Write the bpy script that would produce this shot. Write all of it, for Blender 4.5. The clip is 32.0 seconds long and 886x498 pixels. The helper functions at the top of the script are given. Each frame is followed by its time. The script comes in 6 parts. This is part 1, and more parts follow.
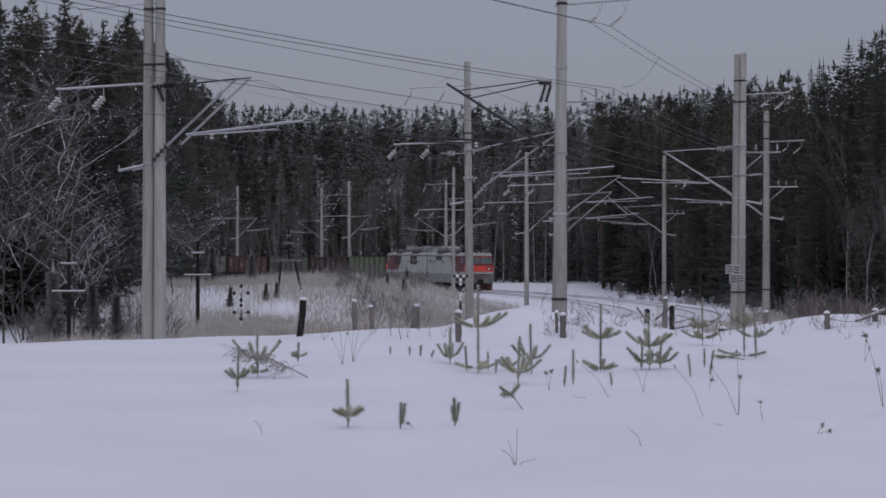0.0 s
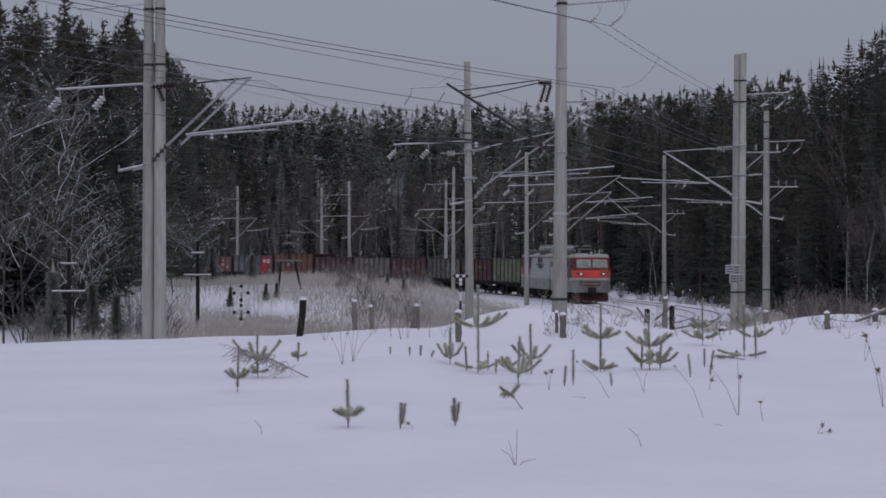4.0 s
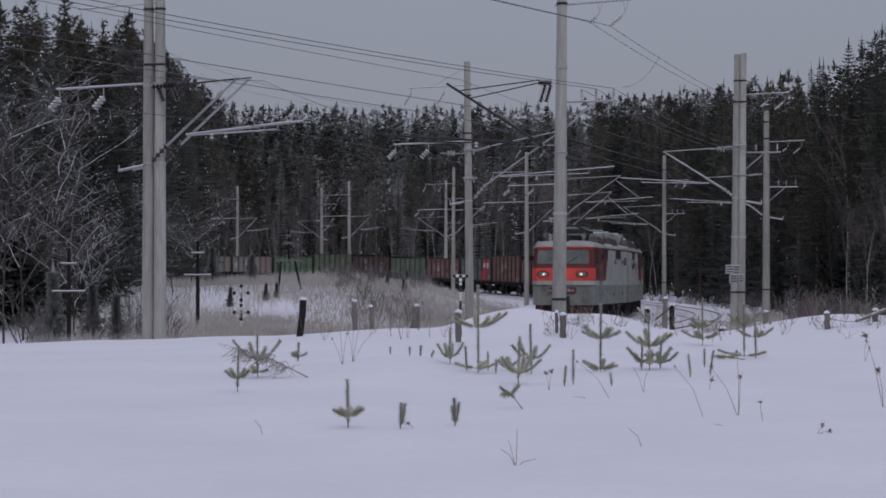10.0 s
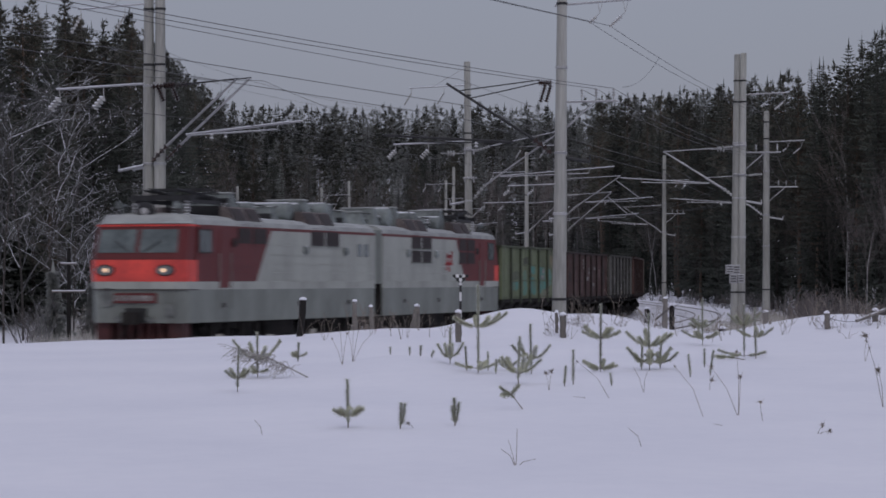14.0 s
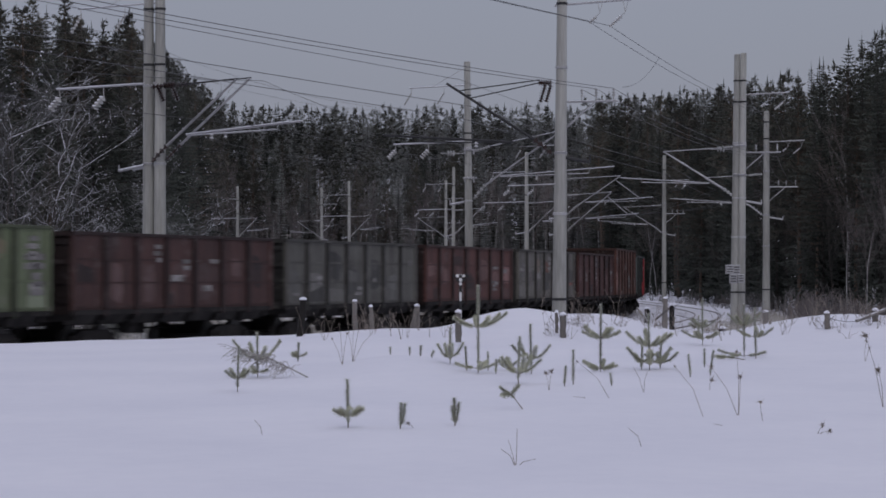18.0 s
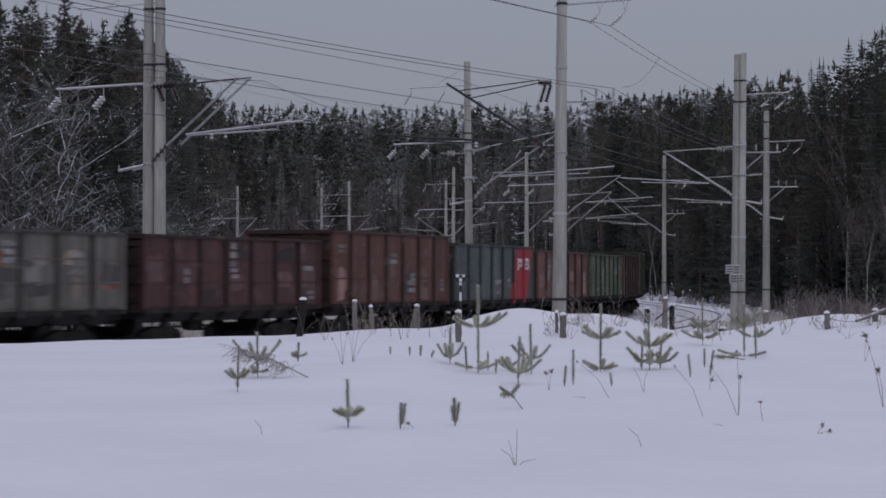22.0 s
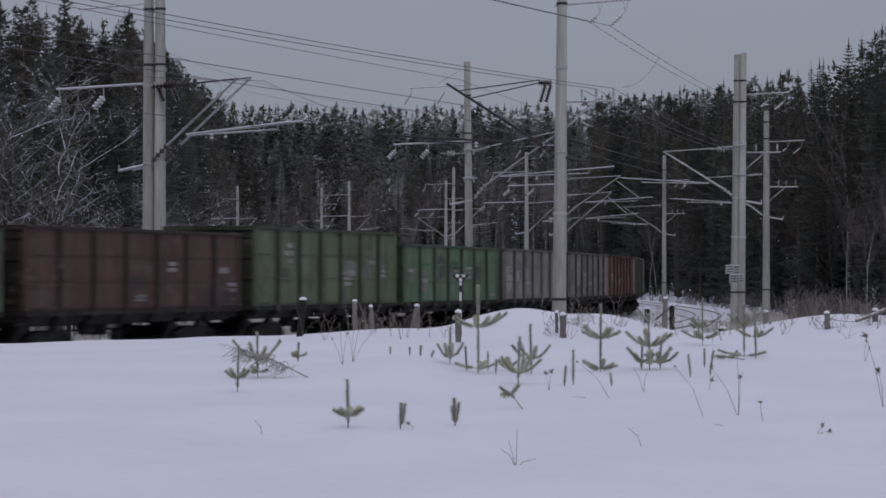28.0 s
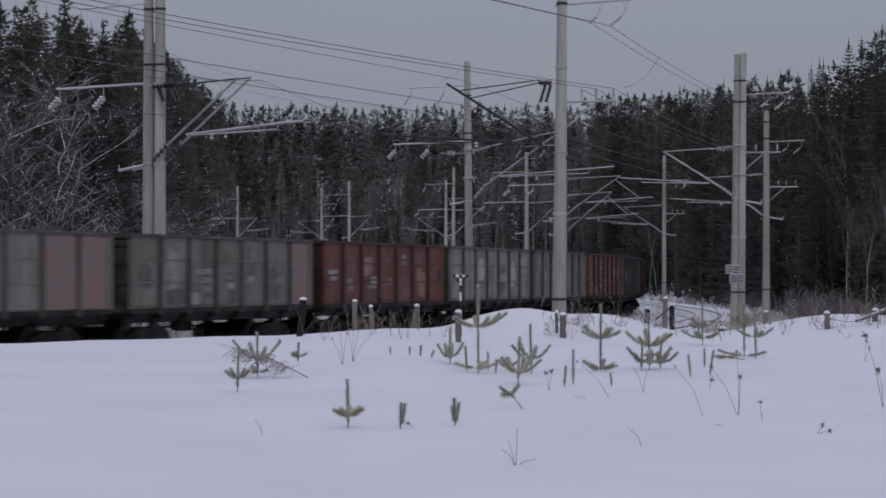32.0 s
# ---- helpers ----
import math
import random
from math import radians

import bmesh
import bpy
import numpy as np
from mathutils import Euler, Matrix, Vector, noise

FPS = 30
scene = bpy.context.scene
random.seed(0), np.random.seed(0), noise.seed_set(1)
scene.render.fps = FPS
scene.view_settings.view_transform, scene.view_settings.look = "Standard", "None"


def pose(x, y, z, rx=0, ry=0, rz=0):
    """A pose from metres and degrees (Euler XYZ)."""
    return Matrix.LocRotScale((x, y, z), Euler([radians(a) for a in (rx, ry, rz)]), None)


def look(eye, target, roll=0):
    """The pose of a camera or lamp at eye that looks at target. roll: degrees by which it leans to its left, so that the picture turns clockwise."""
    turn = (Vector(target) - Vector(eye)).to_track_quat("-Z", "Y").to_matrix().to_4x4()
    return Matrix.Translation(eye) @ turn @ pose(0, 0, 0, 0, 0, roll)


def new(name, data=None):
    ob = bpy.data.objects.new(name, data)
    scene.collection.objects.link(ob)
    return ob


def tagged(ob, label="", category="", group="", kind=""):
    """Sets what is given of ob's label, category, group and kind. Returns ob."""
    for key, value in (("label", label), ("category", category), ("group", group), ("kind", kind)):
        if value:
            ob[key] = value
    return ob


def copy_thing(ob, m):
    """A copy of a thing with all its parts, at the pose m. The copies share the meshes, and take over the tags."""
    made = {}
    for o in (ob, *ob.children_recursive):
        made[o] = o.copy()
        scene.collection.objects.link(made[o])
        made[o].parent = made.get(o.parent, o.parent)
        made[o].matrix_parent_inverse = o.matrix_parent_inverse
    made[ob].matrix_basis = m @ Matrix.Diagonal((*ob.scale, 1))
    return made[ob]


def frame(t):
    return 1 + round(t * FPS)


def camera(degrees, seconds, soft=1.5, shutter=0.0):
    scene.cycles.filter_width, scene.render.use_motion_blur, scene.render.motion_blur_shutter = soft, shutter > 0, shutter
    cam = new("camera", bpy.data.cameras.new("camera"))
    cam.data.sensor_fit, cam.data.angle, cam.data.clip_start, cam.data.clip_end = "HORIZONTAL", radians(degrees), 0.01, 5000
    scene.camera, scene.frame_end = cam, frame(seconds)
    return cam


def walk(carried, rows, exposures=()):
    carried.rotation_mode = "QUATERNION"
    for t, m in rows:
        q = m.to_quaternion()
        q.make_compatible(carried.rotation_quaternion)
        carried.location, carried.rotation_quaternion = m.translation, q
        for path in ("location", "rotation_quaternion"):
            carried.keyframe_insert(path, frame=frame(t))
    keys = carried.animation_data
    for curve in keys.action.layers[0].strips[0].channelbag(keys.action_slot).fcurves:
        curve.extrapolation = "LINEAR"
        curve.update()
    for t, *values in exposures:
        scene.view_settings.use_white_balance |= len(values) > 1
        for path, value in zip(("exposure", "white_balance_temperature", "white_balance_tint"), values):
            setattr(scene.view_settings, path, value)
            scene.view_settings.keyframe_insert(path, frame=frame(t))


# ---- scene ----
# One shot from a fixed tripod: a goods train comes round a curve through a snowy forest.
# x to the right, y away from the camera, rail level of the near track is z = 0.
EYE = 2.2
cam = camera(20.12, 32.0, soft=1.7, shutter=0.9)
STAND = pose(0, 0, EYE, 90.70, 0, 0)
walk(cam, [(0, STAND), (32, STAND)], exposures=[(0, 0.0), (32, 0.0)])

# ---- sky and light: a dim overcast winter afternoon ----
world = bpy.data.worlds.new("overcast")
scene.world = world
world.use_nodes = True
wn, wl = world.node_tree.nodes, world.node_tree.links
wn.clear()
w_out = wn.new("ShaderNodeOutputWorld")
w_sky = wn.new("ShaderNodeTexSky")
w_sky.sky_type, w_sky.sun_disc = "NISHITA", False
w_sky.sun_elevation, w_sky.sun_rotation = radians(38), radians(200)
w_sky.dust_density, w_sky.air_density = 3.0, 1.2
w_b1 = wn.new("ShaderNodeBackground")
w_b1.inputs[1].default_value = 0.012
w_geo = wn.new("ShaderNodeTexCoord")
w_sep = wn.new("ShaderNodeSeparateXYZ")
w_ramp = wn.new("ShaderNodeValToRGB")
w_cl = wn.new("ShaderNodeTexNoise")
w_cl.inputs["Scale"].default_value = 3.0
w_cl.inputs["Detail"].default_value = 4.0
w_ma = wn.new("ShaderNodeMath")
w_ma.operation = "MULTIPLY_ADD"
w_ma.inputs[1].default_value = 0.10
wl.new(w_geo.outputs["Generated"], w_sep.inputs[0])
wl.new(w_geo.outputs["Generated"], w_cl.inputs["Vector"])
wl.new(w_cl.outputs["Fac"], w_ma.inputs[0])
wl.new(w_sep.outputs["Z"], w_ma.inputs[2])
wl.new(w_ma.outputs[0], w_ramp.inputs[0])
# an even cloud cover is about three times as bright overhead as at the horizon
e = w_ramp.color_ramp.elements
e[0].position, e[0].color = 0.0, (0.204, 0.217, 0.279, 1)
e[1].position, e[1].color = 1.0, (0.550, 0.558, 0.700, 1)
w_b2 = wn.new("ShaderNodeBackground")
w_b2.inputs[1].default_value = 0.9
w_add = wn.new("ShaderNodeAddShader")
wl.new(w_sky.outputs[0], w_b1.inputs[0])
wl.new(w_ramp.outputs[0], w_b2.inputs[0])
wl.new(w_b1.outputs[0], w_add.inputs[0])
wl.new(w_b2.outputs[0], w_add.inputs[1])
wl.new(w_add.outputs[0], w_out.inputs[0])
sun_data = bpy.data.lights.new("sun", "SUN")
sun_data.energy, sun_data.angle, sun_data.color = 0.42, radians(25), (1.0, 0.96, 0.95)
sun = new("sun", sun_data)
sun.matrix_world = look((20, -60, 60), (0, 20, 0))


# ---- materials ----
def mat(name, c1, c2=None, rough=0.7, metal=0.0, big=0.6, fine=14.0, bump=0.15, snow=0.0, tint=False, rand=0.15, spec=0.4, flow=(1, 1, 1), glow=0.0):
    """Two colours mixed by large stains and fine grain; snow settles on what faces up; tint takes the object's own colour."""
    m = bpy.data.materials.new(name)
    m.use_nodes = True
    n, l = m.node_tree.nodes, m.node_tree.links
    b = n["Principled BSDF"]
    c2 = c2 or tuple(v * 0.6 for v in c1)
    tc = n.new("ShaderNodeTexCoord")
    mp = n.new("ShaderNodeMapping")
    mp.inputs["Scale"].default_value = flow
    l.new(tc.outputs["Object"], mp.inputs[0])
    oi = n.new("ShaderNodeObjectInfo")
    off = n.new("ShaderNodeVectorMath")
    off.operation = "SCALE"
    off.inputs[0].default_value = (37.0, 19.0, 11.0)
    l.new(oi.outputs["Random"], off.inputs["Scale"])
    ad = n.new("ShaderNodeVectorMath")
    l.new(mp.outputs[0], ad.inputs[0])
    l.new(off.outputs[0], ad.inputs[1])
    t1, t2 = n.new("ShaderNodeTexNoise"), n.new("ShaderNodeTexNoise")
    t1.inputs["Scale"].default_value, t1.inputs["Detail"].default_value = big, 6
    t2.inputs["Scale"].default_value, t2.inputs["Detail"].default_value = fine, 4
    l.new(ad.outputs[0], t1.inputs["Vector"])
    l.new(ad.outputs[0], t2.inputs["Vector"])
    su = n.new("ShaderNodeMath")
    su.operation = "MULTIPLY_ADD"
    su.inputs[1].default_value = 0.45
    l.new(t2.outputs["Fac"], su.inputs[0])
    l.new(t1.outputs["Fac"], su.inputs[2])
    mr = n.new("ShaderNodeMapRange")
    mr.inputs["From Min"].default_value, mr.inputs["From Max"].default_value = 0.5, 0.95
    l.new(su.outputs[0], mr.inputs["Value"])
    mx = n.new("ShaderNodeMix")
    mx.data_type = "RGBA"
    mx.inputs["A"].default_value, mx.inputs["B"].default_value = (*c1, 1), (*c2, 1)
    l.new(mr.outputs[0], mx.inputs["Factor"])
    colour = mx.outputs["Result"]
    if tint:
        mu = n.new("ShaderNodeMix")
        mu.data_type, mu.blend_type = "RGBA", "MULTIPLY"
        mu.inputs["Factor"].default_value = 1
        l.new(colour, mu.inputs["A"])
        l.new(oi.outputs["Color"], mu.inputs["B"])
        colour = mu.outputs["Result"]
    if rand:
        hs = n.new("ShaderNodeHueSaturation")
        rr = n.new("ShaderNodeMapRange")
        rr.inputs["To Min"].default_value, rr.inputs["To Max"].default_value = 1 - rand, 1 + rand
        l.new(oi.outputs["Random"], rr.inputs["Value"])
        l.new(rr.outputs[0], hs.inputs["Value"])
        l.new(colour, hs.inputs["Color"])
        colour = hs.outputs[0]
    if snow:
        ge = n.new("ShaderNodeNewGeometry")
        sp = n.new("ShaderNodeSeparateXYZ")
        l.new(ge.outputs["Normal"], sp.inputs[0])
        s1 = n.new("ShaderNodeMath")
        s1.operation = "MULTIPLY_ADD"
        s1.inputs[1].default_value = 0.6
        l.new(t1.outputs["Fac"], s1.inputs[0])
        l.new(sp.outputs["Z"], s1.inputs[2])
        s2 = n.new("ShaderNodeMapRange")
        s2.inputs["From Min"].default_value, s2.inputs["From Max"].default_value = 1.55 - snow, 1.75 - snow
        s2.inputs["To Max"].default_value = min(1.0, 0.5 + snow)
        l.new(s1.outputs[0], s2.inputs["Value"])
        ms = n.new("ShaderNodeMix")
        ms.data_type = "RGBA"
        ms.inputs["B"].default_value = (0.72, 0.73, 0.78, 1)
        l.new(s2.outputs[0], ms.inputs["Factor"])
        l.new(colour, ms.inputs["A"])
        colour = ms.outputs["Result"]
    l.new(colour, b.inputs["Base Color"])
    b.inputs["Roughness"].default_value = rough
    b.inputs["Metallic"].default_value = metal
    b.inputs["Specular IOR Level"].default_value = spec
    if bump:
        bp = n.new("ShaderNodeBump")
        bp.inputs["Strength"].default_value = bump
        bp.inputs["Distance"].default_value = 0.02
        l.new(su.outputs[0], bp.inputs["Height"])
        l.new(bp.outputs[0], b.inputs["Normal"])
    if glow:
        b.inputs["Emission Color"].default_value = (*c1, 1)
        b.inputs["Emission Strength"].default_value = glow
    return m


SNOW = mat("snow", (0.83, 0.83, 0.89), (0.765, 0.77, 0.84), 0.6, 0, 0.35, 4.0, 0.25, rand=0, spec=0.25)
CONCRETE = mat("concrete", (0.40, 0.40, 0.375), (0.20, 0.20, 0.185), 0.85, 0, 1.7, 16.0, 0.4, flow=(1, 1, 0.10), rand=0.08)
GALV = mat("galvanised_steel", (0.42, 0.42, 0.43), (0.25, 0.25, 0.26), 0.5, 0.4, 1.0, 20, 0.1, snow=0.7, rand=0.1)
STEEL_DARK = mat("dark_steel", (0.045, 0.045, 0.048), (0.02, 0.02, 0.022), 0.6, 0.3, 2, 30, 0.1, rand=0.1)
WIRE = mat("wire", (0.05, 0.05, 0.055), (0.03, 0.03, 0.03), 0.5, 0.5, 2, 30, 0, rand=0)
PORCELAIN = mat("porcelain", (0.42, 0.42, 0.41), (0.28, 0.28, 0.28), 0.25, 0, 3, 30, 0, snow=0.6, rand=0.1)
PORCELAIN_BROWN = mat("brown_porcelain", (0.05, 0.03, 0.025), (0.03, 0.02, 0.02), 0.25, 0, 3, 30, 0, rand=0.1)
WOOD_GREY = mat("weathered_wood", (0.23, 0.215, 0.20), (0.11, 0.10, 0.092), 0.9, 0, 2, 25, 0.5, flow=(3, 3, 0.4), snow=0.5)
WOOD_BLACK = mat("tarred_wood", (0.016, 0.014, 0.013), (0.007, 0.006, 0.006), 0.9, 0, 2, 25, 0.5, flow=(3, 3, 0.4), snow=0.4)
RAIL = mat("rail_steel", (0.22, 0.19, 0.18), (0.13, 0.105, 0.095), 0.45, 0.6, 2, 30, 0.1, rand=0)
BALLAST = mat("snowy_ballast", (0.78, 0.78, 0.84), (0.60, 0.60, 0.64), 0.9, 0, 1.2, 9, 0.6, rand=0)
NEEDLE = mat("spruce_needles", (0.081, 0.089, 0.076), (0.048, 0.053, 0.047), 0.85, 0, 0.8, 6, 0, snow=0.14, rand=0.35, spec=0.15)
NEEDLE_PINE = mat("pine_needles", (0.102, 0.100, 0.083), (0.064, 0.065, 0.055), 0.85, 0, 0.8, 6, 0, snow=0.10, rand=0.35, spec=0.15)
# pale tint for frost; in the far wood it also paints in distance haze
NEEDLE_FROST_HAZE = mat("frosted_needles", (0.245, 0.252, 0.242), (0.160, 0.168, 0.162), 0.85, 0, 1.1, 6, 0, snow=0.10, rand=0.3, spec=0.15)
BARK = mat("bark", (0.07, 0.06, 0.055), (0.03, 0.027, 0.025), 0.9, 0, 1, 12, 0.5, flow=(1, 1, 0.2))
BARK_PINE = mat("pine_bark", (0.12, 0.085, 0.06), (0.05, 0.04, 0.035), 0.9, 0, 0.4, 12, 0.5, flow=(1, 1, 0.2))
BARK_BIRCH = mat("birch_bark", (0.36, 0.35, 0.34), (0.05, 0.05, 0.05), 0.8, 0, 1.2, 14, 0.2, flow=(1, 1, 3))
TWIG = mat("frosted_twigs", (0.215, 0.21, 0.21), (0.05, 0.048, 0.048), 0.9, 0, 0.9, 9, 0, snow=0.70, rand=0.2)
TWIG_DARK = mat("bare_twigs", (0.150, 0.132, 0.128), (0.085, 0.074, 0.071), 0.9, 0, 1, 9, 0, snow=0.30, rand=0.25)
STRAW = mat("dry_grass", (0.50, 0.485, 0.45), (0.30, 0.28, 0.25), 0.95, 0, 0.25, 6, 0, snow=0.55, rand=0)
STALK = mat("dry_stalk", (0.29, 0.255, 0.225), (0.16, 0.135, 0.118), 0.9, 0, 2, 20, 0, snow=0.35, rand=0.2)
FROSTY = mat("frosted_dry_twig", (0.46, 0.45, 0.43), (0.27, 0.25, 0.235), 0.9, 0, 2, 20, 0, snow=0.4, rand=0.2)
SEEDLING = mat("young_pine_needles", (0.55, 0.555, 0.44), (0.41, 0.42, 0.325), 0.8, 0, 4, 30, 0, snow=0.5, rand=0.15, spec=0.2)
WHITE = mat("white_paint", (0.70, 0.70, 0.70), (0.5, 0.5, 0.5), 0.6, 0, 3, 30, 0.05)
BLACK = mat("black_paint", (0.015, 0.015, 0.015), (0.03, 0.03, 0.03), 0.6, 0, 3, 30, 0.05)


# ---- small builders ----
def finish(name, bm, material, parent=None, label="", smooth=False):
    me = bpy.data.meshes.new(name)
    bm.to_mesh(me)
    bm.free()
    if smooth:
        me.polygons.foreach_set("use_smooth", [True] * len(me.polygons))
    if material:
        me.materials.append(material)
    ob = new(name, me)
    if parent is not None:
        ob.parent = parent
    if label:
        ob["label"] = label
    return ob


def part(name, bm, material, parent, label="", smooth=False):
    return finish(name, bm, material, parent, label, smooth)


def again(ob, parent, m, name=None):
    """The same mesh once more, as an object of its own."""
    o = new(name or ob.name.split(".")[0], ob.data)
    o.parent = parent
    o.matrix_basis = m
    if "label" in ob:
        o["label"] = ob["label"]
    return o


def box(bm, x0, x1, y0, y1, z0, z1, bevel=0.0):
    vs = [bm.verts.new((x, y, z)) for x in (x0, x1) for y in (y0, y1) for z in (z0, z1)]
    fs = [(0, 1, 3, 2), (4, 6, 7, 5), (0, 4, 5, 1), (2, 3, 7, 6), (0, 2, 6, 4), (1, 5, 7, 3)]
    faces = [bm.faces.new([vs[i] for i in f]) for f in fs]
    if bevel:
        es = list({ed for f in faces for ed in f.edges})
        bmesh.ops.bevel(bm, geom=es, offset=bevel, segments=1, affect="EDGES")
    return vs


def rod(bm, a, b, r0, r1=None, seg=6, cap=True):
    """A tapered bar from a to b."""
    r1 = r0 if r1 is None else r1
    a, b = Vector(a), Vector(b)
    d = (b - a).normalized()
    s = d.orthogonal().normalized() if abs(d.z) < 0.99 else Vector((1, 0, 0))
    q = d.cross(s)
    rings = []
    for p, r in ((a, r0), (b, r1)):
        rings.append([bm.verts.new(p + (s * math.cos(k * 2 * math.pi / seg) + q * math.sin(k * 2 * math.pi / seg)) * r) for k in range(seg)])
    for k in range(seg):
        bm.faces.new((rings[0][k], rings[0][(k + 1) % seg], rings[1][(k + 1) % seg], rings[1][k]))
    if cap and seg > 2:
        bm.faces.new(rings[0][::-1])
        bm.faces.new(rings[1])


def prism(bm, pts, axis, lo, hi):
    """A flat outline pulled out along an axis: 'x' takes (y, z), 'y' takes (x, z), 'z' takes (x, y)."""
    def v(p, t):
        return {"x": (t, p[0], p[1]), "y": (p[0], t, p[1]), "z": (p[0], p[1], t)}[axis]
    a = [bm.verts.new(v(p, lo)) for p in pts]
    b = [bm.verts.new(v(p, hi)) for p in pts]
    n = len(pts)
    for k in range(n):
        bm.faces.new((a[k], a[(k + 1) % n], b[(k + 1) % n], b[k]))
    bm.faces.new(a[::-1])
    bm.faces.new(b)
    bmesh.ops.recalc_face_normals(bm, faces=bm.faces)


def lathe(bm, rings, at=(0, 0, 0), seg=10, axis="z"):
    """A turned body from (radius, height) rings."""
    rows = []
    for r, h in rings:
        row = []
        for k in range(seg):
            c, s = math.cos(k * 2 * math.pi / seg) * r, math.sin(k * 2 * math.pi / seg) * r
            p = {"z": (c, s, h), "y": (c, h, s), "x": (h, c, s)}[axis]
            row.append(bm.verts.new(Vector(at) + Vector(p)))
        rows.append(row)
    for a, b in zip(rows, rows[1:]):
        for k in range(seg):
            bm.faces.new((a[k], a[(k + 1) % seg], b[(k + 1) % seg], b[k]))
    bm.faces.new(rows[0][::-1])
    bm.faces.new(rows[-1])
    bmesh.ops.recalc_face_normals(bm, faces=bm.faces)


def mesh_of(name, verts, faces, material):
    me = bpy.data.meshes.new(name)
    me.from_pydata(verts, [], faces)
    me.materials.append(material)
    return me


def empty(name, m=None):
    ob = new(name)
    ob.empty_display_size = 0.2
    if m is not None:
        ob.matrix_basis = m
    return ob


# ---- the line of the track ----
STEP = 0.25
US = np.arange(-330, 620, STEP)


def line_of_track():
    w = np.clip((US - 120) / 150, -1.35, 1.5)
    k = -0.003219 - 0.000325 * w + 0.000442 * w ** 2 + 0.000245 * w ** 3
    th = np.cumsum(k) * STEP
    th += 0.333072 - np.interp(0, US, th)
    x, y = np.cumsum(np.sin(th)) * STEP, np.cumsum(np.cos(th)) * STEP
    x += -5.8305 - np.interp(0, US, x)
    y += 82.597 - np.interp(0, US, y)
    # level past the camera, then a climb of about one in eighty
    rise = 0.012 * 10 * np.log1p(np.exp(np.clip((US - 114) / 10, -40, 40))) * 1.02
    return x, y, rise, th


TX, TY, TZ, TH = line_of_track()


def track(u, off=0.0, up=0.0):
    """A point beside the track: u metres along it, off metres to the camera's side."""
    x, y, z, h = (float(np.interp(u, US, a)) for a in (TX, TY, TZ, TH))
    return Vector((x + math.cos(h) * off, y - math.sin(h) * off, z + up))


def heading(u):
    return float(np.interp(u, US, TH))


# ---- ground ----
def ease(a, b, v):
    t = np.clip((v - a) / (b - a), 0, 1)
    return t * t * (3 - 2 * t)


def bump_at(x, y, cx, cy, sx, sy, h):
    return h * np.exp(-((x - cx) / sx) ** 2 - ((y - cy) / sy) ** 2)


def beside(x, y):
    """Distance from the track's line (plus: the camera's side) and the rail height there."""
    sel = slice(0, len(US), 8)
    px, py, pz, ph = TX[sel], TY[sel], TZ[sel], TH[sel]
    best = np.full(x.shape, 1e9)
    idx = np.zeros(x.shape, int)
    for i in range(len(px)):
        d = (x - px[i]) ** 2 + (y - py[i]) ** 2
        m = d < best
        best[m], idx[m] = d[m], i
    off = (x - px[idx]) * np.cos(ph[idx]) - (y - py[idx]) * np.sin(ph[idx])
    return np.sign(off) * np.sqrt(best), pz[idx]


def ripples(x, y, s, seed):
    return (np.sin(x * s + seed) * np.cos(y * s * 0.8 + seed * 1.7) + 0.5 * np.sin(x * s * 2.3 + y * s * 1.9 + seed * 3.1))


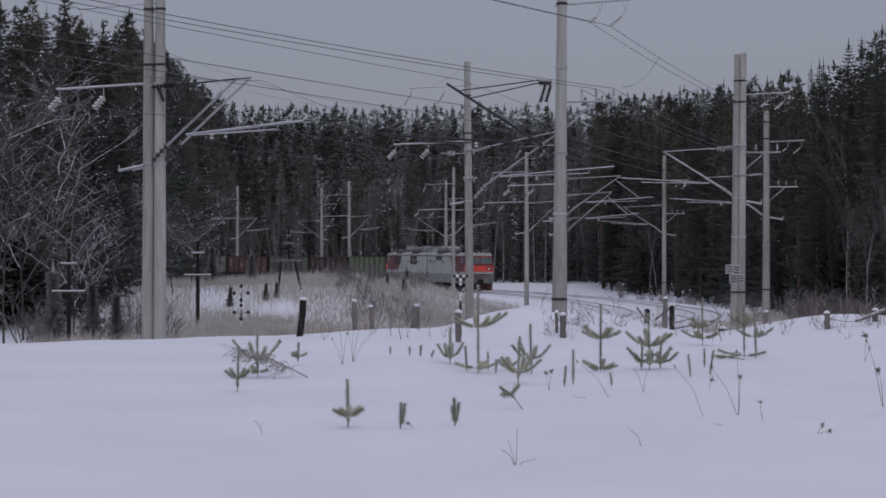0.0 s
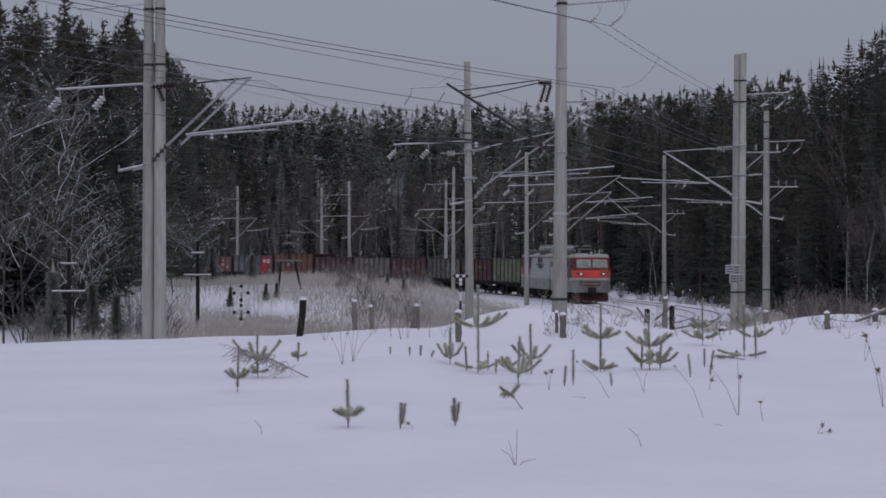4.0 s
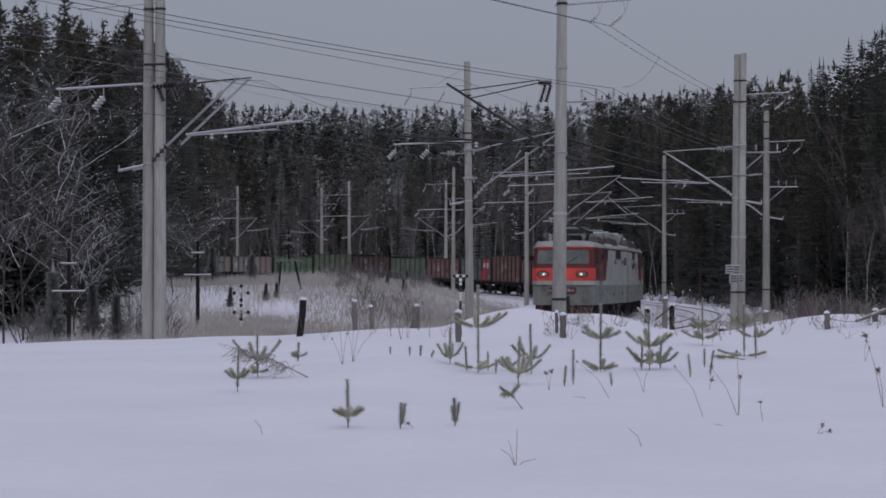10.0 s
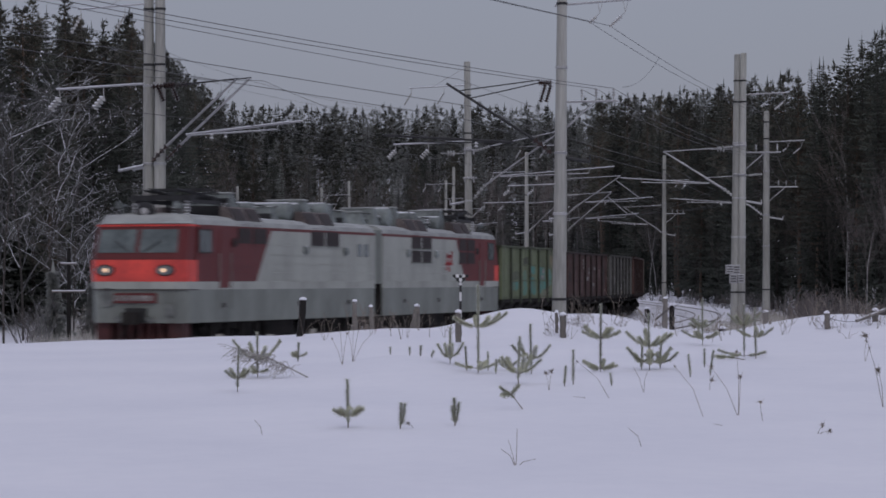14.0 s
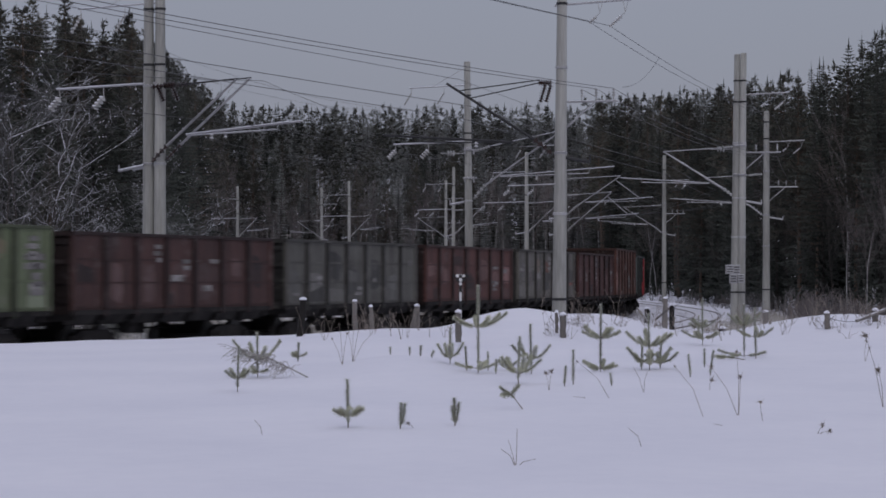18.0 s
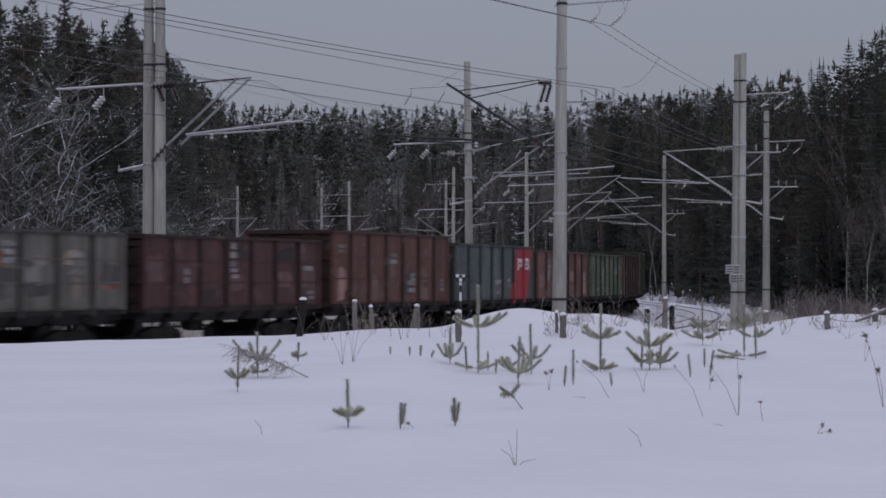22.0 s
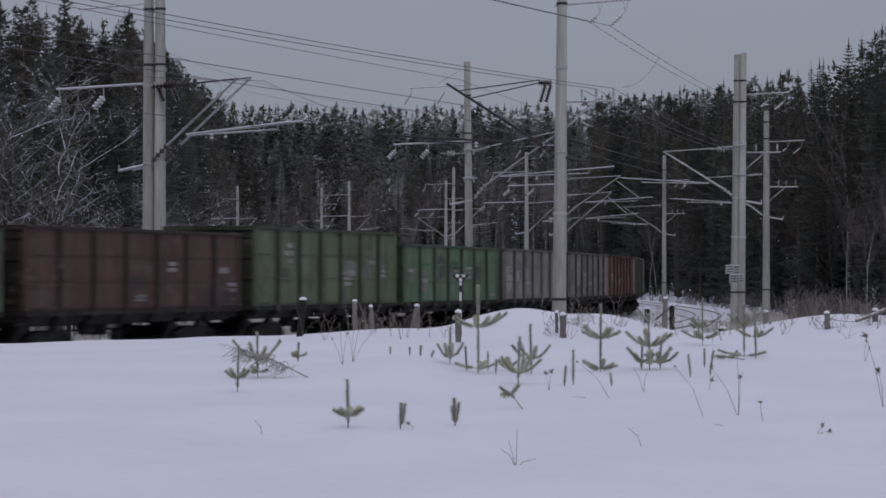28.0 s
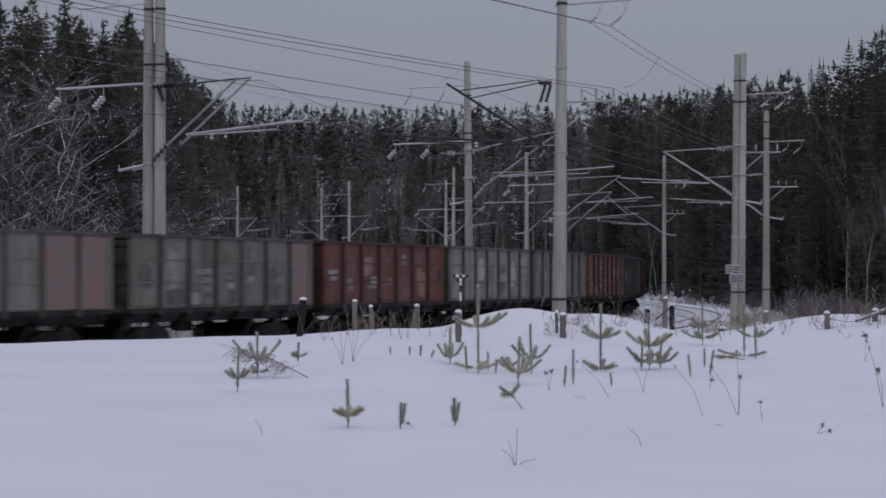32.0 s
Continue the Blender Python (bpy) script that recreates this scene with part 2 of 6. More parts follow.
def ground_height(x, y):
    x, y = np.asarray(x, float), np.asarray(y, float)
    off, rail = beside(x, y)
    b = x / np.maximum(y, 5.0)
    # the clearing in front of the camera: a gentle rise to a ridge of piled snow, then a drop to the line
    near = EYE - 1.9 + 0.018 * np.clip(y, -20, 48)
    near = near + bump_at(x, y, 1.5, 49, 1.0, 5, 0.45) + bump_at(x, y, 3.25, 50, 1.0, 5, 0.34) + bump_at(x, y, -1.2, 47, 1.6, 4, 0.13)
    near = near + bump_at(x, y, 8.4, 50, 2.2, 7, 0.33) + bump_at(x, y, 0.55, 49, 0.55, 4, 0.08) + bump_at(x, y, -0.55, 35.2, 0.95, 2.0, 0.20) + bump_at(x, y, -2.4, 35.5, 0.7, 1.6, 0.07) + bump_at(x, y, 1.3, 31.5, 1.1, 2.6, 0.06) + bump_at(x, y, -9.5, 50, 6.0, 12, -0.25)
    near = near + bump_at(x, y, 0.4, 24, 2.5, 5, 0.05) + bump_at(x, y, 5.4, 49, 0.9, 5, -0.10)
    near = near + 0.016 * ripples(x, y * 0.45, 0.9, 1.0) + 0.004 * ripples(x, y * 0.5, 2.6, 4.0) + 0.001 * ripples(x, y * 0.6, 6.1, 9.0)
    # land beyond the ridge
    far = np.full(x.shape, -0.45)
    crest = np.interp(b, [-0.10, -0.075, -0.06, -0.034, -0.029, -0.018, -0.008, 0.0, 0.012, 0.03], [2.25, 2.45, 2.60, 2.60, 2.32, 2.18, 1.95, 1.65, 1.2, 1.0])
    bank = ease(105, 150, y) * crest * ease(-2.5, -13, off)
    bank = bank + bump_at(b, y, -0.064, 127, 0.010, 4.5, 0.30) + bump_at(b, y, -0.036, 141, 0.010, 7, 0.12)
    far = far + np.where(off < 0, bank, 0) + np.where(off > 0, ease(9, 40, off) * 0.8, 0)
    far = far + ease(300, 380, y) * 1.6 + ease(380, 900, y) * 26
    far = far + 0.10 * ripples(x, y, 0.11, 2.0) + 0.05 * ripples(x, y, 0.45, 5.0)
    bed = rail - 0.22
    mix = ease(0, 3.2, np.maximum(-2.7 - off, off - 9.2))
    land = bed * (1 - mix) + far * mix
    drop = ease(50.5, 60, y)
    return near * (1 - drop) + land * drop


def ground_z(x, y):
    return float(ground_height(np.array([x]), np.array([y]))[0])


def build_ground():
    ys = np.concatenate([np.linspace(-60, 8, 18), np.arange(8.5, 64, 0.45), np.geomspace(64.5, 420, 170), np.geomspace(430, 4000, 26)])
    ts = np.concatenate([np.linspace(-6, -0.26, 24), np.linspace(-0.25, 0.25, 170), np.linspace(0.26, 6, 24)])
    Y, T = np.meshgrid(ys, ts, indexing="ij")
    X = T * np.maximum(np.abs(Y), 22)
    Z = ground_height(X, Y)
    n, m = X.shape
    verts = np.stack([X, Y, Z], -1).reshape(-1, 3)
    i = np.arange((n - 1) * m).reshape(n - 1, m)[:, :-1].ravel()
    faces = np.stack([i, i + 1, i + m + 1, i + m], -1)
    me = mesh_of("ground", verts.tolist(), faces.tolist(), SNOW)
    me.polygons.foreach_set("use_smooth", [True] * len(me.polygons))
    tagged(new("ground", me), "smooth bluish white snow over uneven clearing and embankment", "ground", kind="structure")


build_ground()

# ---- the train ----
PAINT = mat("wagon_paint", (1.05, 1.05, 1.05), (0.42, 0.39, 0.38), 0.75, 0, 1.1, 9, 0.2, tint=True, rand=0.12, flow=(1, 1.5, 0.3))


def scuff(m, colour, scale, lo, hi, most):
    """Bleached and dusty scrapes over a coat of paint, with uneven edges."""
    n, l = m.node_tree.nodes, m.node_tree.links
    b = n["Principled BSDF"]
    old = b.inputs["Base Color"].links[0].from_socket
    tc, oi = n.new("ShaderNodeTexCoord"), n.new("ShaderNodeObjectInfo")
    t = n.new("ShaderNodeTexNoise")
    t.noise_dimensions = "4D"
    t.inputs["Scale"].default_value, t.inputs["Detail"].default_value, t.inputs["Roughness"].default_value = scale, 9, 0.72
    wv = n.new("ShaderNodeMath")
    wv.operation = "MULTIPLY"
    wv.inputs[1].default_value = 40.0
    l.new(oi.outputs["Random"], wv.inputs[0])
    l.new(wv.outputs[0], t.inputs["W"])
    l.new(tc.outputs["Object"], t.inputs["Vector"])
    r = n.new("ShaderNodeMapRange")
    r.inputs["From Min"].default_value, r.inputs["From Max"].default_value, r.inputs["To Max"].default_value = lo, hi, most
    l.new(t.outputs["Fac"], r.inputs["Value"])
    x = n.new("ShaderNodeMix")
    x.data_type = "RGBA"
    x.inputs["B"].default_value = (*colour, 1)
    l.new(r.outputs[0], x.inputs["Factor"])
    l.new(old, x.inputs["A"])
    l.new(x.outputs["Result"], b.inputs["Base Color"])


scuff(PAINT, (0.24, 0.215, 0.20), 1.3, 0.56, 0.70, 0.45)
scuff(PAINT, (0.030, 0.026, 0.025), 0.9, 0.54, 0.70, 0.60)
RUST = mat("rusty_inside", (0.07, 0.045, 0.035), (0.03, 0.022, 0.02), 0.9, 0, 1, 12, 0.3)
UNDER = mat("sooty_running_gear", (0.040, 0.037, 0.035), (0.016, 0.015, 0.015), 0.9, 0.0, 1.5, 14, 0.2, spec=0.08)
WHEEL = mat("wheel_steel", (0.05, 0.045, 0.042), (0.02, 0.02, 0.02), 0.5, 0.5, 2, 20, 0.1)
MARK = mat("faded_lettering", (0.30, 0.29, 0.28), (0.09, 0.08, 0.075), 0.8, 0, 4, 25, 0, rand=0.3)
LOGO_RED = mat("red_panel_paint", (0.33, 0.020, 0.028), (0.21, 0.018, 0.024), 0.6, 0, 1, 12, 0.1, rand=0)
GRAFFITI = mat("turquoise_graffiti", (0.050, 0.225, 0.205), (0.125, 0.160, 0.105), 0.7, 0, 2.4, 14, 0, rand=0.1)
LOCO_GREY = mat("loco_light_grey", (0.385, 0.40, 0.365), (0.25, 0.26, 0.235), 0.55, 0, 0.8, 10, 0.08, rand=0, flow=(1, 1, 0.3))
LOCO_LOW = mat("loco_mid_grey", (0.222, 0.242, 0.220), (0.135, 0.145, 0.132), 0.6, 0, 1.1, 11, 0.1, rand=0, flow=(1, 1, 0.3))
LOCO_RED = mat("loco_dark_red", (0.125, 0.017, 0.018), (0.085, 0.015, 0.016), 0.55, 0, 0.6, 9, 0.08, rand=0, flow=(1, 1, 0.3))
LOCO_BAND = mat("loco_signal_red", (0.74, 0.075, 0.055), (0.42, 0.045, 0.04), 0.5, 0, 1.3, 9, 0.05, rand=0)
LOCO_ROOF = mat("loco_roof", (0.38, 0.395, 0.385), (0.22, 0.23, 0.225), 0.7, 0, 1.1, 10, 0.15, snow=0.32, rand=0.1)
ROOF_GEAR = mat("roof_gear", (0.24, 0.27, 0.265), (0.085, 0.095, 0.095), 0.7, 0, 1.2, 9, 0.15, snow=0.45, rand=0.25)
LOUVRE = mat("dark_louvre", (0.035, 0.022, 0.022), (0.02, 0.015, 0.015), 0.6, 0, 2, 20, 0.2, rand=0.1)
PILOT = mat("sooty_red", (0.075, 0.018, 0.018), (0.03, 0.016, 0.016), 0.7, 0, 1.5, 9, 0.2)
GLASS = mat("cab_glass", (0.125, 0.150, 0.150), (0.055, 0.068, 0.07), 0.22, 0, 1.6, 5, 0, rand=0, spec=0.45)
HATCH = mat("hatch_frame", (0.16, 0.135, 0.13), (0.07, 0.055, 0.053), 0.7, 0, 1.5, 12, 0.1, snow=0.2, rand=0.2)
SOOT = mat("sooty_grey_paint", (0.085, 0.09, 0.087), (0.19, 0.20, 0.19), 0.8, 0, 2.2, 12, 0.1, rand=0)
LENS = mat("lit_headlight", (1.0, 0.66, 0.42), (1.0, 0.66, 0.42), 0.2, 0, 3, 30, 0, rand=0, glow=0.8)
LENS_DIM = mat("headlight_glass", (0.22, 0.23, 0.23), (0.12, 0.125, 0.13), 0.1, 0, 3, 30, 0, rand=0)

LEN, LOCO_LEN = 13.92, 16.02


def wheelset(bm, y, gauge=0.76, r=0.475):
    for s in (-1, 1):
        lathe(bm, [(0.12, -0.10), (r * 0.8, -0.07), (r * 0.82, -0.06), (r, -0.065), (r, 0.055), (r + 0.03, 0.06), (r + 0.03, 0.075), (0.14, 0.09)] if s < 0 else
              [(0.14, -0.09), (r + 0.03, -0.075), (r + 0.03, -0.06), (r, -0.055), (r, 0.065), (r * 0.82, 0.06), (r * 0.8, 0.07), (0.12, 0.10)], (s * gauge, y, r), 18, "x")
    rod(bm, (-1.05, y, r), (1.05, y, r), 0.085, seg=8)


def side_frame(bm, s, base=1.85):
    h = base / 2
    prism(bm, [(-h - 0.28, 0.36), (-h - 0.28, 0.66), (-h + 0.15, 0.80), (h - 0.15, 0.80), (h + 0.28, 0.66), (h + 0.28, 0.36), (h - 0.2, 0.42), (h - 0.45, 0.24), (-h + 0.45, 0.24), (-h + 0.2, 0.42)],
          "x", min(s * 0.95, s * 1.12), max(s * 0.95, s * 1.12))
    for y in (-h, h):
        lathe(bm, [(0.15, 0), (0.16, 0.10), (0.10, 0.13)] if s > 0 else [(0.10, -0.13), (0.16, -0.10), (0.15, 0)], (s * 1.12, y, 0.475), 10, "x")


def springs(bm, s):
    for y in (-0.22, 0.0, 0.22):
        lathe(bm, [(0.075, 0.30), (0.10, 0.33), (0.075, 0.37), (0.10, 0.41), (0.075, 0.45), (0.10, 0.49), (0.075, 0.53), (0.10, 0.57), (0.075, 0.61)], (s * 1.03, y, 0), 6)


def bogie(parent, y):
    b = bmesh.new()
    box(b, -1.15, 1.15, -0.23, 0.23, 0.50, 0.82, 0.03)
    box(b, -0.3, 0.3, -0.3, 0.3, 0.8, 1.0)
    for s in (-1, 1):
        rod(b, (s * 0.55, -1.4, 0.35), (s * 0.55, 1.4, 0.35), 0.035)
        box(b, -1.0, 1.0, s * 0.42 - 0.06, s * 0.42 + 0.06, 0.30, 0.42)
    root = part("bogie", b, UNDER, parent, "black cast steel two-axle bogie")
    root.matrix_basis = pose(0, y, 0)
    for s in (-1, 1):
        b = bmesh.new()
        side_frame(b, s)
        part("side_frame", b, UNDER, root)
        b = bmesh.new()
        springs(b, s)
        part("spring", b, UNDER, root)
    for yy in (-0.925, 0.925):
        b = bmesh.new()
        wheelset(b, yy)
        part("wheelset", b, WHEEL, root, "dull steel wheelset")
    return root


def coupler(parent, y, s):
    b = bmesh.new()
    box(b, -0.11, 0.11, y, y + s * 0.45, 0.95, 1.17) if s > 0 else box(b, -0.11, 0.11, y + s * 0.45, y, 0.95, 1.17)
    prism(b, [(-0.22, 0), (0.10, 0), (0.24, 0.12), (0.22, 0.30), (0.05, 0.16), (-0.1, 0.26), (-0.24, 0.24)] if s > 0 else
          [(-0.24, -0.24), (-0.1, -0.26), (0.05, -0.16), (0.22, -0.30), (0.24, -0.12), (0.10, 0), (-0.22, 0)], "z", 0.88, 1.24)
    bmesh.ops.translate(b, verts=b.verts[8:], vec=(0, y + s * 0.35, 0))
    rod(b, (0.35, y, 0.95), (0.28, y + s * 0.5, 0.55), 0.035)
    part("coupler", b, UNDER, parent, "black automatic coupler")


def gondola(top):
    """An open-top bogie wagon; local +y is the way it travels, z = 0 the rail."""
    g = empty("gondola_wagon")
    hl, hw, z0 = 6.42, 1.54, 1.36
    b = bmesh.new()
    for s in (-1, 1):
        box(b, s * 0.16 - 0.06, s * 0.16 + 0.06, -hl - 0.1, hl + 0.1, 0.92, 1.24)
    box(b, -hw + 0.1, hw - 0.1, -hl + 0.05, hl - 0.05, 1.24, 1.34)
    for y in np.linspace(-hl + 0.3, hl - 0.3, 8):
        box(b, -hw + 0.05, hw - 0.05, y - 0.08, y + 0.08, 1.08, 1.26)
    lathe(b, [(0.02, 0), (0.18, 0.02), (0.2, 0.3), (0.18, 0.58), (0.02, 0.6)], (-0.6, 1.2, 0.85), 10, "y")
    box(b, 0.4, 0.75, -1.6, -1.1, 0.6, 1.1)
    rod(b, (0.5, -3.2, 0.75), (0.5, 3.2, 0.75), 0.03)
    part("underframe", b, UNDER, g, "black steel underframe")
    b = bmesh.new()
    box(b, -hw + 0.08, hw - 0.08, -hl + 0.04, hl - 0.04, 1.37, 1.42)
    part("floor", b, RUST, g, "rusty wagon floor")
    ys = [-hl + 0.09, -4.62, -2.77, -0.925, 0.925, 2.77, 4.62, hl - 0.09]
    for s in (-1, 1):
        b = bmesh.new()
        x0, x1 = sorted((s * (hw - 0.06), s * hw))
        box(b, x0, x1, -hl, hl, z0, top - 0.09)
        wall = part("side_wall", b, PAINT, g)
        b = bmesh.new()
        box(b, *sorted((s * hw, s * (hw + 0.018))), -hl + 0.2, hl - 0.2, 0, 0.05)
        st = part("stiffener", b, PAINT, wall)
        st.matrix_basis = pose(0, 0, z0 + 0.06)
        for f in (0.34, 0.64):
            again(st, wall, pose(0, 0, z0 + (top - z0) * f), "stiffener")
        b = bmesh.new()
        box(b, *sorted((s * (hw - 0.09), s * (hw + 0.075))), -hl - 0.02, hl + 0.02, top - 0.09, top, 0.012)
        part("top_rim", b, PAINT, wall)
        b = bmesh.new()
        box(b, *sorted((s * (hw - 0.02), s * (hw + 0.05))), -hl - 0.01, hl + 0.01, z0 - 0.12, z0 + 0.012)
        part("sill", b, UNDER, wall, "sooty black lower sill")
        first = None
        for k, y in enumerate(ys):
            end = k in (0, 7)
            w = 0.085
            if first is None or k in (0, 1, 7):
                b = bmesh.new()
                if end:
                    box(b, *sorted((s * hw, s * (hw + 0.05))), -0.09, 0.09, z0 - 0.12, top - 0.09)
                else:
                    prism(b, [(-w, z0 - 0.17), (w, z0 - 0.17), (w * 0.85, top - 0.09), (-w * 0.85, top - 0.09)], "x", *sorted((s * hw, s * (hw + 0.085))))
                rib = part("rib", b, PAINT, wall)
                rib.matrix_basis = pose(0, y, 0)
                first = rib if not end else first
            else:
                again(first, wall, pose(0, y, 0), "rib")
        # bottom hatches hanging under the sill
        b = bmesh.new()
        prism(b, [(s * (hw - 0.14), 1.30), (s * (hw - 0.06), 1.30), (s * (hw - 0.32), 0.98), (s * (hw - 0.38), 0.98)], "y", -0.72, 0.72)
        h0 = part("hatch", b, UNDER, g, "sooty discharge hatch")
        h0.matrix_basis = pose(0, -5.5 + 0.02, 0)
        for k in range(1, 7):
            again(h0, g, pose(0, -5.5 + k * 1.835, 0), "hatch")
    for s in (-1, 1):
        b = bmesh.new()
        y0, y1 = sorted((s * (hl - 0.06), s * hl))
        box(b, -hw + 0.06, hw - 0.06, y0, y1, z0 - 0.1, top - 0.01)
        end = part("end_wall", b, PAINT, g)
        b = bmesh.new()
        box(b, -hw + 0.08, hw - 0.08, *sorted((s * hl, s * (hl + 0.07))), 0, 0.12)
        beam = part("end_beam", b, PAINT, end)
        zs = np.linspace(z0 + 0.2, top - 0.35, 4)
        beam.matrix_basis = pose(0, 0, zs[0])
        for z in zs[1:]:
            again(beam, end, pose(0, 0, z), "end_beam")
        part("end_rim", one(box, -hw - 0.02, hw + 0.02, *sorted((s * (hl - 0.04), s * (hl + 0.09))), top - 0.12, top + 0.004), PAINT, end)
        b = bmesh.new()
        box(b, -0.07, 0.07, *sorted((s * hl, s * (hl + 0.08))), z0 - 0.1, top - 0.12)
        rib = part("end_post", b, PAINT, end)
        rib.matrix_basis = pose(-0.75, 0, 0)
        again(rib, end, pose(0.75, 0, 0), "end_post")
        b = bmesh.new()
        for k in range(6):
            z = 1.1 + k * 0.38
            rod(b, (hw - 0.32, s * (hl + 0.13), z), (hw - 0.02, s * (hl + 0.13), z), 0.014, seg=5)
        for x in (hw - 0.33, hw - 0.01):
            rod(b, (x, s * (hl + 0.13), 1.0), (x, s * (hl + 0.13), 3.1), 0.016, seg=5)
        part("ladder", b, UNDER, end)
        coupler(g, s * (hl - 0.05), s)
        bogie(g, s * 4.325)
    return g


def patch(parent, s, y0, y1, z0, z1, material, name, label, slant=0.0, proud=0.024):
    b = bmesh.new()
    prism(b, [(y0, z0), (y1, z0), (y1 + slant, z1), (y0 + slant, z1)], "x", *sorted((s * 1.538, s * (1.54 + proud))))
    part(name, b, material, parent, label)


def dress(w, rng, top):
    """Stencilled figures and old repaint patches: bars and blocks, each panel its own."""
    ys = [-6.33, -4.62, -2.77, -0.925, 0.925, 2.77, 4.62, 6.33]
    for s in (-1, 1):
        for _ in range(5):
            j = rng.randrange(7)
            a, c = ys[j] + 0.16, ys[j + 1] - 0.16
            z = rng.uniform(1.5, top - 0.75)
            h = rng.uniform(0.10, 0.20)
            ln = rng.uniform(0.5, 1.0)
            y = rng.uniform(a, max(a + 0.01, c - ln))
            n = rng.choice((1, 2, 2, 3))
            for i in range(n):
                patch(w, s, y, min(c, y + ln * rng.uniform(0.5, 1)), z + i * h * 1.5, z + i * h * 1.5 + h, MARK, "marking", "faded white stencilled figures", proud=0.021)


def repaint(w, rng, top, col):
    """Old repairs and bleached areas within single panels."""
    ys = [-6.33, -4.62, -2.77, -0.925, 0.925, 2.77, 4.62, 6.33]
    for s in (-1, 1):
        for j in rng.sample(range(7), 4):
            a, c = ys[j] + 0.13, ys[j + 1] - 0.13
            z0 = rng.choice((1.44, 1.44, 2.10, 2.78))
            f = rng.choice((0.6, 0.75, 1.25, 1.4, 1.6))
            b = bmesh.new()
            y0, y1 = sorted((rng.uniform(a, c), rng.choice((a, c))))
            if y1 - y0 < 0.3:
                y0, y1 = a, c
            prism(b, [(y0, z0), (y1, z0), (y1, min(top - 0.12, z0 + rng.uniform(0.3, 0.58))), (y0 + 0.04, min(top - 0.12, z0 + rng.uniform(0.3, 0.58)))], "x", *sorted((s * 1.538, s * 1.546)))
            p = part("repaint_patch", b, PAINT, w)
            g = sum(col) / 3
            p.color = (*[min(0.5, (v * 0.7 + g * 0.3) * f) for v in col], 1)


def blot(w, s, yc, zc, ry, rz, rng, material, colour, name, label=""):
    """An uneven patch of paint."""
    n = 11
    pts = []
    for i in range(n):
        a, r = i * 6.2832 / n + 0.3, rng.uniform(0.72, 1.08)
        c, q = math.cos(a), math.sin(a)
        k = 1 / max(abs(c), abs(q))
        pts.append((yc + c * r * ry * k, zc + q * r * rz * k))
    b = bmesh.new()
    prism(b, pts, "x", *sorted((s * 1.538, s * (1.5425 + 0.003 * rng.random()))))
    p = part(name, b, material, w, label)
    p.color = (*colour, 1)


